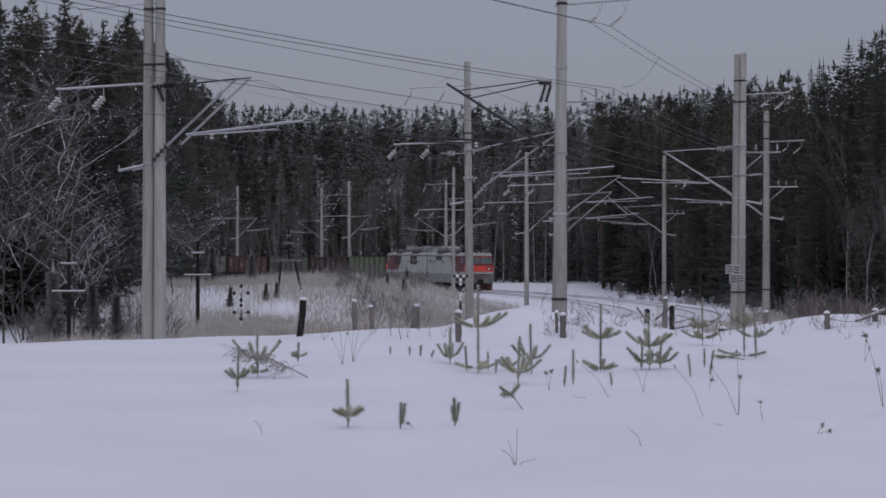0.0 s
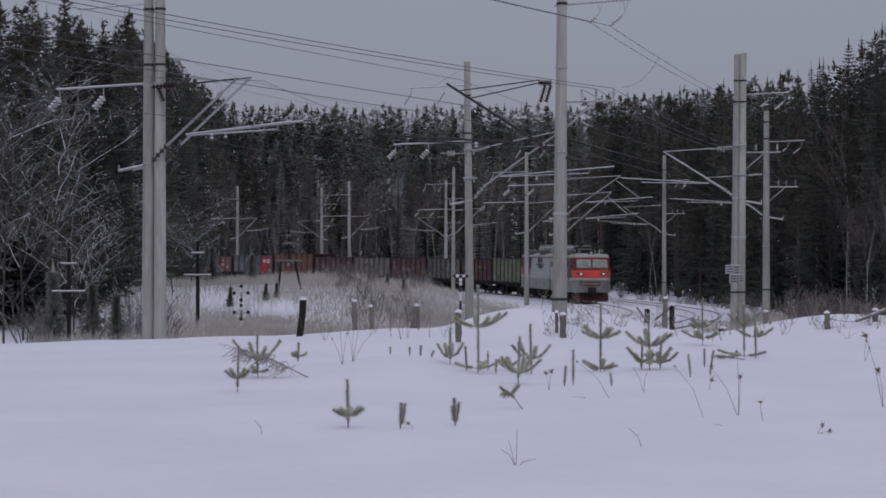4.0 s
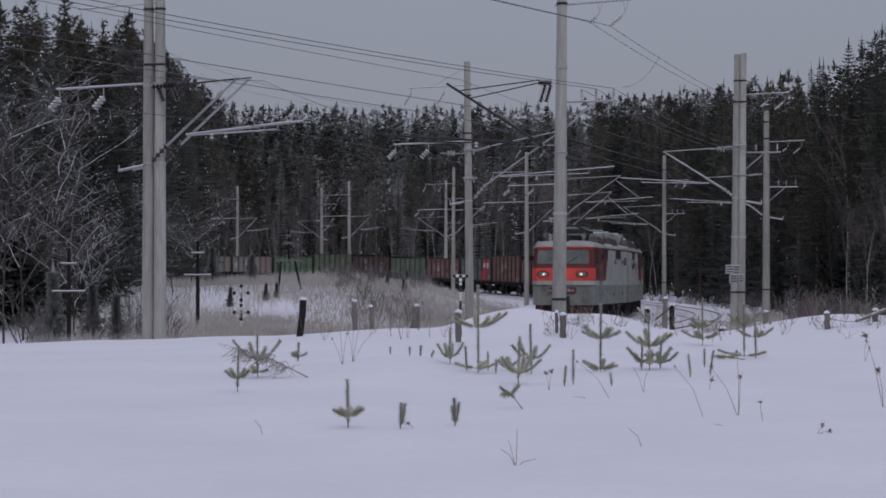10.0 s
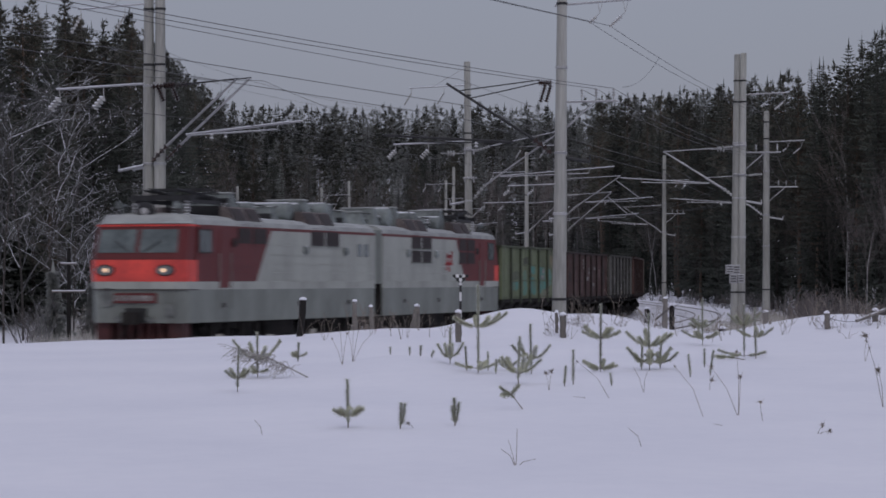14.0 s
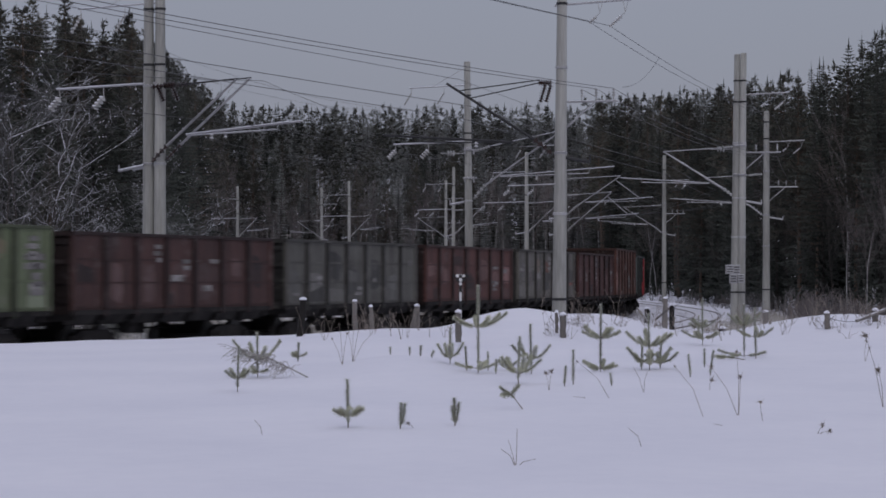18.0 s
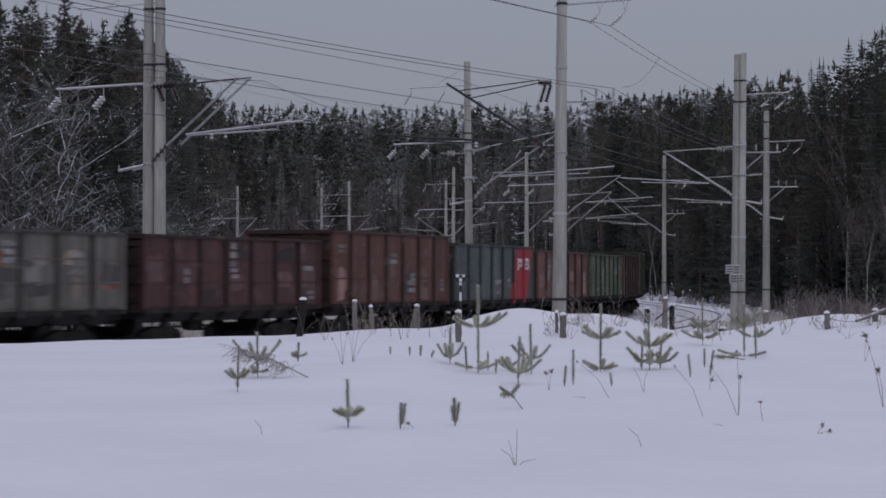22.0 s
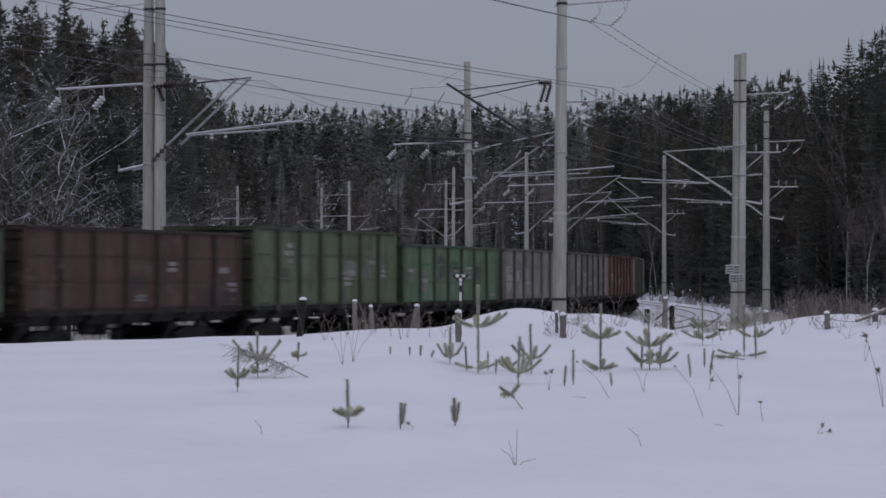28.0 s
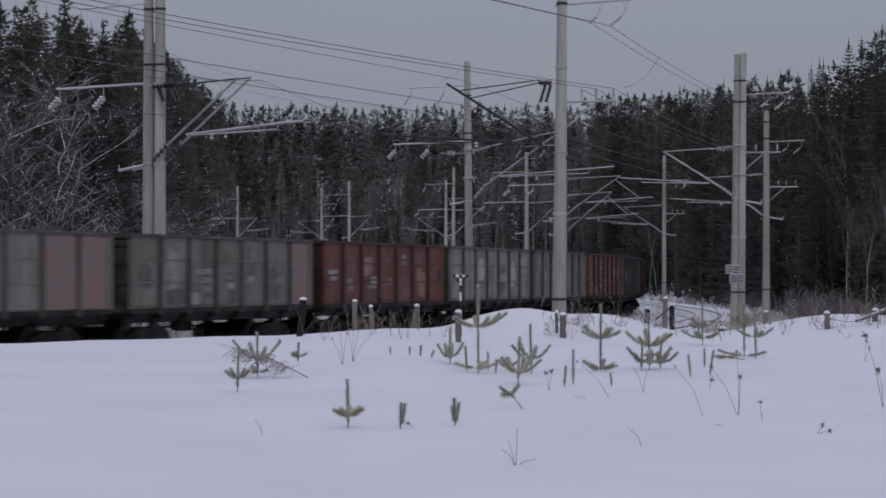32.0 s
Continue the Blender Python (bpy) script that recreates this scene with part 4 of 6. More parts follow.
        part("box_rib", one(box, -w + 0.02, w - 0.02, y1 - 0.06, y1 + 0.02, 4.12, 4.12 + h * 0.5), STEEL_DARK, bx)
    for yc, r in ((-1.55, 0.30), (-2.35, 0.30), (-4.75, 0.34), (1.55, 0.26)):
        b = bmesh.new()
        lathe(b, [(0.05, -0.9), (r * 0.9, -0.88), (r, -0.8), (r, 0.8), (r * 0.9, 0.88), (0.05, 0.9)], (0, yc, 4.15 + r), 16, "x")
        part("air_reservoir", b, ROOF_GEAR, g, "pale roof air reservoir", True)
    b = bmesh.new()
    for x in (-0.5, 0.5):
        rod(b, (x, -7.0, 4.58), (x, 3.6, 4.60), 0.025)
    part("roof_busbar", b, STEEL_DARK, g)
    b = bmesh.new()
    box(b, -0.62, 0.62, B - 0.36, B, 1.3, 3.85)
    for k in range(7):
        box(b, -0.66, 0.66, B - 0.34 + k * 0.05, B - 0.32 + k * 0.05, 1.25, 3.9)
    # dark panel that blackens the lower part of the gap between halves
    part("end_bulkhead", one(box, -1.5, 1.5, B - 0.03, B + 0.01, 0.95, 2.4), UNDER, g, "dark panel over the lower end wall")
    part("gangway", b, LOCO_LOW, g, "grey corrugated gangway bellows")
    for s in (-1, 1):
        part("end_fairing", one(box, *sorted((s * 1.18, s * 1.53)), B - 0.36, B, 2.05, 3.95, 0.02), LOCO_LOW, g, "grey fairing over the gap between the halves")
    return tagged(g, "grey and red two-unit electric locomotive half with lit headlights" if lead else "grey and red rear half of the electric locomotive", "locomotive", "locomotive halves")


LEAD, REAR = loco_section(True), loco_section(False)
WAGONS = build_wagons()


def front_of_train(t):
    """Where the nose is along the track: a train that slows a little."""
    q = t - 16
    return 174.1417 - 13.15857 * t + 0.066848 * q * q / 2 - 0.002797 * q ** 3 / 6


def ride(centre, half, turned=False):
    a, c = track(centre - half), track(centre + half)
    d = a - c
    m = (a + c) / 2
    rz = math.degrees(math.atan2(-d.x, d.y))
    rx = math.degrees(math.atan2(d.z, math.hypot(d.x, d.y)))
    return pose(m.x, m.y, m.z, -rx if turned else rx, 0, rz + (180 if turned else 0))


def motions():
    times = [0.0] + [0.8 * k for k in range(1, 40)] + [32.0]
    for k, v in enumerate((LEAD, REAR, *WAGONS)):
        if k < 2:
            back, half = 8.30 + k * LOCO_LEN, 3.75
        else:
            back, half = 2 * LOCO_LEN + LEN * (k - 1.5), 4.325
        walk(v, [(t, ride(front_of_train(t) + back, half, k == 1)) for t in times])

# ---- the double track ----
def strip(name, prof, off, shift, u0, u1, du, material):
    """A profile (across, up) swept along the track."""
    us = np.arange(u0, u1 + du, du)
    verts, faces = [], []
    n = len(prof)
    for u in us:
        for a, h in prof:
            verts.append(tuple(track(u, a + (second(u) if off else 0) + shift, h)))
    for i in range(len(us) - 1):
        for k in range(n):
            a, b = i * n + k, i * n + (k + 1) % n
            faces.append((a, b, b + n, a + n))
    faces += [tuple(range(n))[::-1], tuple(range((len(us) - 1) * n, len(us) * n))]
    return mesh_of(name, verts, faces, material)


def second(u):
    """How far the second track lies from the first: they draw apart towards the camera."""
    return float(np.interp(u, [-140, -40, -3, 39, 70, 140, 330], [12.5, 9.0, 7.6, 6.1, 5.7, 5.1, 4.8]))


def build_tracks():
    prof = [(-0.075, -0.18), (0.075, -0.18), (0.075, -0.165), (0.012, -0.14), (0.012, -0.045), (0.036, -0.03), (0.036, 0), (-0.036, 0), (-0.036, -0.03), (-0.012, -0.045), (-0.012, -0.14), (-0.075, -0.165)]
    for off in (0.0, 4.3):
        tr = empty("railway_track")
        tagged(tr, "steel rails almost buried in packed snow", "railway track", "tracks of the line", "structure")
        for s in (-0.78, 0.78):
            ob = new("rail", strip("rail", prof, off, s, -70, 330, 2.0, RAIL))
            ob.parent = tr
        ob = new("ballast", strip("ballast", [(-2.1, -0.5), (2.1, -0.5), (1.35, -0.075), (0.9, -0.055), (0.72, -0.045), (0.0, -0.07), (-0.72, -0.045), (-0.9, -0.055), (-1.35, -0.075)], off, 0, -70, 330, 2.0, BALLAST))
        ob.parent = tr


build_tracks()


# ---- overhead line: poles, brackets, insulators, wires ----
def ribbed(bm, a, b, n, r=0.12, core=0.03):
    """A string of cap insulators from a to b, one turned body."""
    a, b = Vector(a), Vector(b)
    d = b - a
    w = d.normalized()
    s = w.orthogonal().normalized()
    q = w.cross(s)
    prof = [(0.0, core)]
    for k in range(n):
        prof += [((k + 0.15) / n, core), ((k + 0.3) / n, r * 0.5), ((k + 0.62) / n, r), ((k + 0.72) / n, r * 0.9), ((k + 0.76) / n, core)]
    prof.append((1.0, core))
    rows = [[bm.verts.new(a + d * f + (s * math.cos(i * 0.6981) + q * math.sin(i * 0.6981)) * rr) for i in range(9)] for f, rr in prof]
    for u, v in zip(rows, rows[1:]):
        for i in range(9):
            bm.faces.new((u[i], u[(i + 1) % 9], v[(i + 1) % 9], v[i]))
    bm.faces.new(rows[0][::-1])
    bm.faces.new(rows[-1])


def pins(parent, xs, z):
    for x in xs:
        b = bmesh.new()
        rod(b, (x, 0, z), (x, 0, z + 0.14), 0.02)
        ribbed(b, (x, 0, z + 0.12), (x, 0, z + 0.36), 3, 0.065, 0.025)
        part("pin_insulator", b, PORCELAIN, parent)


def shaft(bm, height, r0, r1, lean, base=-1.2, x=0.0):
    rows = []
    for k in range(9):
        f = k / 8
        z = base + (height - base) * f
        r = r0 + (r1 - r0) * f
        rows.append([bm.verts.new((x + lean * f + r * math.cos(a * math.pi / 7), r * math.sin(a * math.pi / 7), z)) for a in range(14)])
    for a, c in zip(rows, rows[1:]):
        for k in range(14):
            bm.faces.new((a[k], a[(k + 1) % 14], c[(k + 1) % 14], c[k]))
    bm.faces.new(rows[0][::-1])
    bm.faces.new(rows[-1])


def collars(parent, zs, height, r0, r1, lean, x=0.0):
    """Clamp bands that hug the tapering, leaning shaft."""
    for z in zs:
        f = (z + 1.2) / (height + 1.2)
        r = r0 + (r1 - r0) * f
        b = bmesh.new()
        lathe(b, [(r * 0.99, -0.04), (r + 0.022, -0.035), (r + 0.022, 0.035), (r * 0.99, 0.04)], (x + lean * f, 0, z), 14)
        dark = z > 9 or z < 2
        part("collar", b, STEEL_DARK if dark else GALV, parent, "dark steel strap" if dark else "steel clamp band")


def cantilever(p, reach=1.0, up=0.0, dy=0.0, dark=False, dx=0.0, rise=1.0, metal=None, fat=1.0, tie=0.0, close=False, drop=0.0):
    """The bracket over the track: strut, tie rod, registration tube, steady arm, with their insulators. +x points to the track."""
    j, k = 6.05 + up, reach
    metal = metal or GALV
    b = bmesh.new()
    rod(b, (0.75, dy, j + 0.62 * rise), (3.0 * k, dy, j + 2.75 * rise), 0.045, 0.04)
    root = part("strut", b, metal, p, "slanting galvanised cantilever strut")
    b = bmesh.new()
    ribbed(b, (0.2, dy, j + 0.1 * rise), (0.78, dy, j + 0.65 * rise), 4, 0.10 * fat)
    part("insulator", b, PORCELAIN_BROWN if dark else PORCELAIN, root)
    b = bmesh.new()
    c = 0.62 if close else 0.98
    if close:
        rod(b, (c - 0.03, dy, j + 2.72 * rise + tie), (2.70 * k, dy, j + 2.47 * rise), 0.020)
        rod(b, (c - 0.03, dy, j + 2.62 * rise + tie), (2.39 * k, dy, j + 2.18 * rise), 0.020)
    else:
        rod(b, (c - 0.03, dy, j + 2.62 * rise + tie), (3.05 * k, dy, j + 2.78 * rise), 0.022)
    part("tie_rod", b, STEEL_DARK if dark else metal, root)
    b = bmesh.new()
    ribbed(b, (0.2, dy, j + 2.58 * rise + tie * 1.3), (c, dy, j + 2.62 * rise + tie), 6, 0.09 * fat)
    part("insulator", b, PORCELAIN_BROWN if dark else PORCELAIN, root)
    b = bmesh.new()
    rod(b, (1.45, dy, j + 0.98 * rise - drop), (4.75 * k, dy, j + 1.32 * rise - drop), 0.036 if dark else 0.028)
    part("registration_tube", b, metal, root, "long frosted registration tube")
    b = bmesh.new()
    rod(b, (1.5, dy, j + 0.95 * rise - drop), (3.9 * k, dy, j + 1.06 * rise - drop), 0.022)
    rod(b, (3.9 * k, dy, j + 1.06 * rise - drop), (3.95 * k, dy, j + 1.22 * rise - drop), 0.015)
    part("steady_arm", b, metal, root)
    b = bmesh.new()
    ribbed(b, (2.2 * k, dy, j + 1.02 * rise - drop), (2.2 * k, dy, j + 0.80 * rise - drop), 2, 0.08)
    part("weight", b, PORCELAIN, root)
    b = bmesh.new()
    rod(b, (-1.0, dy, j - 0.18), (-0.1, dy, j - 0.02), 0.05)
    rod(b, (-1.0, dy, j - 0.2), (-1.0, dy, j + 0.02 * rise), 0.035)
    stub = part("stub_arm", b, metal, p, "short snow-capped bracket")
    for o in (root, stub):
        o.matrix_basis = pose(dx, 0, 0)
    return root


def inner_pole(x, y, height=12.9, lean=0.0, reach=1.0, fat=1.0, twin=False, up=0.0, pair=False, rise=1.0, tie=0.0, arm_up=0.0, top_up=0.0):
    """A concrete pole on the inside of the curve, its bracket reaching over the near track."""
    u = U_at(x, y)
    h = heading(u)
    rail = float(np.interp(u, US, TZ))
    g = empty("catenary_pole", pose(x, y, rail, 0, 0, -math.degrees(h)))
    for dx in ((0.0, -0.42) if twin else (0.0,)):
        b = bmesh.new()
        shaft(b, height + (0.25 if dx == 0 else 0.0), 0.225 * fat, 0.155 * fat, lean, x=dx)
        part("shaft", b, CONCRETE, g, "tapered grey concrete shaft", True)
        collars(g, (6.05, 8.65, 9.35, 11.2), height, 0.225 * fat, 0.155 * fat, lean, dx)
    if pair:
        for rc, dz, dy in ((1.28, 0.45, -0.2), (1.08, -0.65, 0.2)):
            root = cantilever(g, rc, dz, dy=dy)
            b = bmesh.new()
            rod(b, (2.8 * rc, dy, 6.05 + dz + 2.45), (4.0 * rc, dy, 6.05 + dz + 1.30), 0.035)
            part("brace", b, GALV, root, "slanting brace")
    else:
        cantilever(g, reach, up, dark=twin, rise=rise, tie=tie)
    if twin:
        cantilever(g, reach, up - 0.05, dy=-0.35, dx=-0.34, dark=True)
        for xx in (0.10, 0.62):
            b = bmesh.new()
            rod(b, (xx, -0.35, 8.70), (xx, -0.35, 8.52), 0.014)
            ribbed(b, (xx, -0.35, 8.55), (xx + 0.20, -0.35, 8.10), 6, 0.10)
            part("hanging_insulator", b, PORCELAIN_BROWN, g, "dark hanging insulator")
        b = bmesh.new()
        ribbed(b, (0.28, -0.36, 8.62), (0.72, -0.36, 8.66), 5, 0.12)
        part("strain_insulator", b, PORCELAIN_BROWN, g, "dark strain insulator")
    # field side: a long arm with two hanging strings, and a top arm
    b = bmesh.new()
    rod(b, (-3.85, 0, 8.62), (0.1, 0, 8.75), 0.04)
    arm = part("field_arm", b, GALV, g, "long horizontal field-side arm")
    arm.matrix_basis = pose(0, 0, arm_up)
    for xx in (-3.75, -2.1):
        b = bmesh.new()
        rod(b, (xx, 0, 8.63), (xx + 0.02, 0, 8.33), 0.018)
        ribbed(b, (xx + 0.02, 0, 8.33), (xx - 0.38, 0.1, 7.95), 4, 0.135)
        part("insulator_string", b, PORCELAIN, arm, "white insulator string")
    b = bmesh.new()
    rod(b, (-3.05, 0, 11.30), (0.1, 0, 11.42), 0.03)
    rod(b, (-1.9, 0, 11.35), (0.0, 0, 12.4), 0.012)
    arm = part("top_arm", b, GALV, g, "thin top arm")
    arm.matrix_basis = pose(0, 0, top_up)
    for xx in (-2.95, -1.3):
        b = bmesh.new()
        rod(b, (xx, 0, 11.30), (xx, 0, 11.05), 0.012)
        ribbed(b, (xx, 0, 11.05), (xx - 0.35, 0, 10.5), 5, 0.07)
        part("insulator_string", b, PORCELAIN, arm)
    return tagged(g, "paired grey concrete overhead-line poles with frosted brackets" if twin else "grey concrete overhead-line pole with frosted steel brackets", "utility pole", "overhead line poles")


def outer_pole(x, y, height=12.9, lean=0.0, reach=1.0, fat=1.0, twin=False, up=0.0, near=False, pin_up=0.0, top_up=0.0):
    """A pole on the outside of the curve: bracket over the far track one way, arms with wires the other."""
    u = U_at(x, y)
    h = heading(u)
    rail = float(np.interp(u, US, TZ))
    g = empty("catenary_pole", pose(x, y, rail, 0, 0, 180 - math.degrees(h)))
    for dx in ((0.0, 0.30) if twin else (0.0,)):
        b = bmesh.new()
        shaft(b, height - (0.05 if dx else 0), 0.225 * fat, (0.130 if near else 0.155) * fat, -lean, x=dx)
        part("shaft", b, CONCRETE, g, "tapered grey concrete shaft", True)
        collars(g, (1.6, 4.2, 6.05, 8.65, 10.6, 11.6), height, 0.225 * fat, (0.130 if near else 0.155) * fat, -lean, dx)
    # near bracket in dark steel: its snowless underside's shade is in the colour
    cantilever(g, reach, up, dark=near, rise=0.84, metal=STEEL_DARK if near else None, fat=1.1 if near else 1.0, tie=0.06 if near else 0.28, close=near, drop=0.36 if near else 0.0)
    if near:
        for xx in (0.26, 0.44):
            b = bmesh.new()
            ribbed(b, (xx, -0.1, 8.15), (xx + 0.16, -0.1, 7.62), 7, 0.09)
            part("hanging_insulator", b, PORCELAIN_BROWN, g, "dark hanging insulator")
    b = bmesh.new()
    rod(b, (-2.3, 0, 10.75), (0.1, 0, 10.65), 0.035)
    arm = part("top_arm", b, GALV, g, "thin top arm")
    arm.matrix_basis = pose(0, 0, top_up)
    for xx in (-2.15, -1.35):
        b = bmesh.new()
        rod(b, (xx - 0.06, 0, 10.72), (xx + 0.03, 0, 10.38), 0.010)
        rod(b, (xx + 0.10, 0, 10.72), (xx + 0.03, 0, 10.38), 0.010)
        rod(b, (xx + 0.03, 0, 10.38), (xx + 0.14, 0, 10.27), 0.012)
        ribbed(b, (xx + 0.14, 0, 10.27), (xx + (0.52 if xx < -2 else 0.36), 0, 9.95 if xx < -2 else 10.08), 5 if xx < -2 else 3, 0.075)
        part("insulator_string", b, PORCELAIN, arm, "hanging insulator string")
    b = bmesh.new()
    rod(b, (-1.9, 0, 7.72), (-0.15, 0, 7.72), 0.035)
    rod(b, (-0.15, 0, 6.85), (-1.15, 0, 7.70), 0.03)
    arm = part("pin_bracket", b, GALV, g, "braced bracket with pin insulators")
    arm.matrix_basis = pose(0, 0, pin_up)
    pins(arm, (-1.75, -1.2, -0.75), 7.74)
    return tagged(g, "paired grey concrete overhead-line poles with switch box" if twin else "grey concrete overhead-line pole with frosted steel brackets", "utility pole", "overhead line poles")


def clamps(g, side):
    """Snowy clamp platforms round the shaft, with a stubby insulator held out to one side."""
    for z in (8.50, 7.12):
        part("clamp", one(box, -0.30, 0.30, -0.26, 0.26, z, z + 0.07, 0.01), GALV, g, "snow-topped clamp platform")
        b = bmesh.new()
        for x in (-0.22, 0.22):
            rod(b, (x, -0.2, z - 0.18), (x, -0.2, z), 0.045, seg=7)
        part("clamp_bolt", b, GALV, g)
    b = bmesh.new()
    rod(b, (0.2 * side, -0.1, 8.36), (1.45 * side, -0.1, 8.38), 0.018)
    ribbed(b, (0.72 * side, -0.1, 8.37), (1.12 * side, -0.1, 8.38), 3, 0.155)
    part("line_insulator", b, PORCELAIN, g, "stubby white insulator on a rod")


def U_at(x, y):
    return float(US[np.argmin((TX - x) ** 2 + (TY - y) ** 2)])


INNER = [(-9.409, 83), (1.325, 122), (8.280, 171), (7.401, 221), (1.067, 262), (-11.870, 316), (-28.416, 345)]
OUTER = [(3.508, 76), (14.05, 118), (19.27, 149), (19.642, 222), (0.342, 302), (-16.638, 342)]
for k, (x, y) in enumerate(INNER):
    g = inner_pole(x, y, lean=(0.0, -0.15, 0.05, 0.0, 0.06, -0.03, 0.03)[k], twin=(k == 0), pair=(k == 2), reach=(1.08, 1.5, 1, 1, 1, 1, 1)[k], height=12.6 if k == 1 else 12.9, rise=1.22 if k == 1 else 1.0, tie=-0.55 if k == 1 else 0.0, arm_up=0.22 if k == 1 else 0.0, top_up=0.3 if k == 1 else 0.0)
    if k == 1:
        clamps(g, -1)
for k, (x, y) in enumerate(OUTER):
    g = outer_pole(x, y, (12.9, 12.9, 12.25, 12.9, 12.9, 12.9)[k], pin_up=(-0.12, 0.48, 0, 0, 0, 0)[k], top_up=(-0.10, 0.27, -0.25, 0, 0, 0)[k], lean=(0.15, 0.17, 0.05, 0.05, 0.02, 0.02)[k], twin=(k == 1), up=-0.1, near=(k == 0), reach=1.2, fat=(1.05, 0.92, 1.05, 1, 1, 1)[k])
    if k == 1:
        clamps(g, 1)


def wire(name, pts, sag, r, label):
    """A wire through the points, sagging between them."""
    verts, faces = [], []
    line = []
    for a, c in zip(pts, pts[1:]):
        for k in range(14):
            f = k / 14
            line.append(a.lerp(c, f) - Vector((0, 0, 4 * sag * f * (1 - f))))
    line.append(pts[-1])
    for i, p in enumerate(line):
        d = (line[min(i + 1, len(line) - 1)] - line[max(i - 1, 0)]).normalized()
        s = d.cross(Vector((0, 0, 1))).normalized()
        q = s.cross(d)
        verts += [tuple(p + (s * math.cos(a) + q * math.sin(a)) * r) for a in (0, 2.094, 4.189)]
        if i:
            j = 3 * (i - 1)
            faces += [(j + k, j + (k + 1) % 3, j + 3 + (k + 1) % 3, j + 3 + k) for k in range(3)]
    return tagged(new(name, mesh_of(name, verts, faces, WIRE)), label, "wire", "overhead wires"), line


def along(us, off, z):
    return [track(u, o, z) for u, o in zip(us, off)]


def build_wires():
    ui = [-42.0] + [U_at(x, y) for x, y in INNER] + [330.0]
    uo = [-60.0] + [U_at(x, y) for x, y in OUTER] + [330.0]
    for us, far in ((ui, False), (uo, True)):
        zig = [(second(u) if far else 0) + (0.2 if i % 2 else -0.2) for i, u in enumerate(us)]
        _, low = wire("contact_wire", along(us, zig, 7.2), 0.04, 0.011, "thin dark contact wire over the track")
        if far:
            wire("contact_wire", along(us, [z + 0.35 for z in zig], 7.55), 0.10, 0.011, "thin dark contact wire over the track")
        m, top = wire("messenger_wire", along(us, zig, 8.38 if far else 8.72), 0.10 if far else 0.75, 0.009, "sagging dark carrier wire over the track")
        for i in range(3, 0 if far else len(top) - 1, 5):
            b = bmesh.new()
            rod(b, top[i], low[i], 0.006, seg=3)
            part("dropper", b, WIRE, m)
    for off, z, sag in ((-4.1, 7.95, 0.6), (-2.45, 7.95, 0.6), (-3.3, 10.5, 0.7), (-1.65, 10.5, 0.7)):
        pts = [track(u, 0, 0) + (Vector((x, y, 0)) - Vector((*track(u)[:2], 0))) + Vector((math.cos(heading(u)), -math.sin(heading(u)), 0)) * off + Vector((0, 0, z))
               for u, (x, y) in zip(ui[1:-1], INNER)]
        first = pts[0] + (track(-42) - track(ui[1]))
        wire("feeder_wire", [first] + pts + [pts[-1] + (track(330) - track(ui[-2]))], sag, 0.0065, "dark feeder wire strung along the poles")
    for off, z, sag in ((1.63, 9.88, 0.25), (0.99, 10.02, 0.25), (1.75, 7.98, 0.35), (1.2, 7.98, 0.35), (0.75, 7.98, 0.35)):
        pts = [Vector((x, y, 0)) + Vector((math.cos(heading(u)), -math.sin(heading(u)), 0)) * off + Vector((0, 0, track(u).z + z)) for u, (x, y) in zip(uo[1:-1], OUTER)]
        first = pts[0] + (track(-60) - track(uo[1]))
        wire("feeder_wire", ([first] if off > 0.9 else []) + pts + [pts[-1] + (track(330) - track(uo[-2]))], sag, 0.010, "dark feeder wire strung along the poles")

    x, y = OUTER[0]
    top, low = Vector((7.32, 84.49, 9.71)), Vector((x + 2.0, y + 0.5, 8.1))
    wire("jumper_wire", [top, low], 0.25, 0.007, "thin slack jumper wire between feeder and bracket")


build_wires()

# ---- trees ----
class Shape:
    """Vertices and faces gathered for one mesh."""

    def __init__(self):
        self.v, self.f = [], []

    def limb(self, pts, r0, r1, seg=3):
        n = len(pts)
        start = len(self.v)
        for i, p in enumerate(pts):
            d = (Vector(pts[min(i + 1, n - 1)]) - Vector(pts[max(i - 1, 0)])).normalized()
            s = d.orthogonal().normalized()
            q = d.cross(s)
            r = r0 + (r1 - r0) * i / (n - 1)
            for k in range(seg):
                a = 2 * math.pi * k / seg
                self.v.append(tuple(Vector(p) + (s * math.cos(a) + q * math.sin(a)) * r))
        for i in range(n - 1):
            for k in range(seg):
                a, b = start + i * seg + k, start + i * seg + (k + 1) % seg
                self.f.append((a, b, b + seg, a + seg))

    def tri(self, a, b, c):
        i = len(self.v)
        self.v += [tuple(a), tuple(b), tuple(c)]
        self.f.append((i, i + 1, i + 2))

    def mesh(self, name, material):
        return mesh_of(name, self.v, self.f, material)


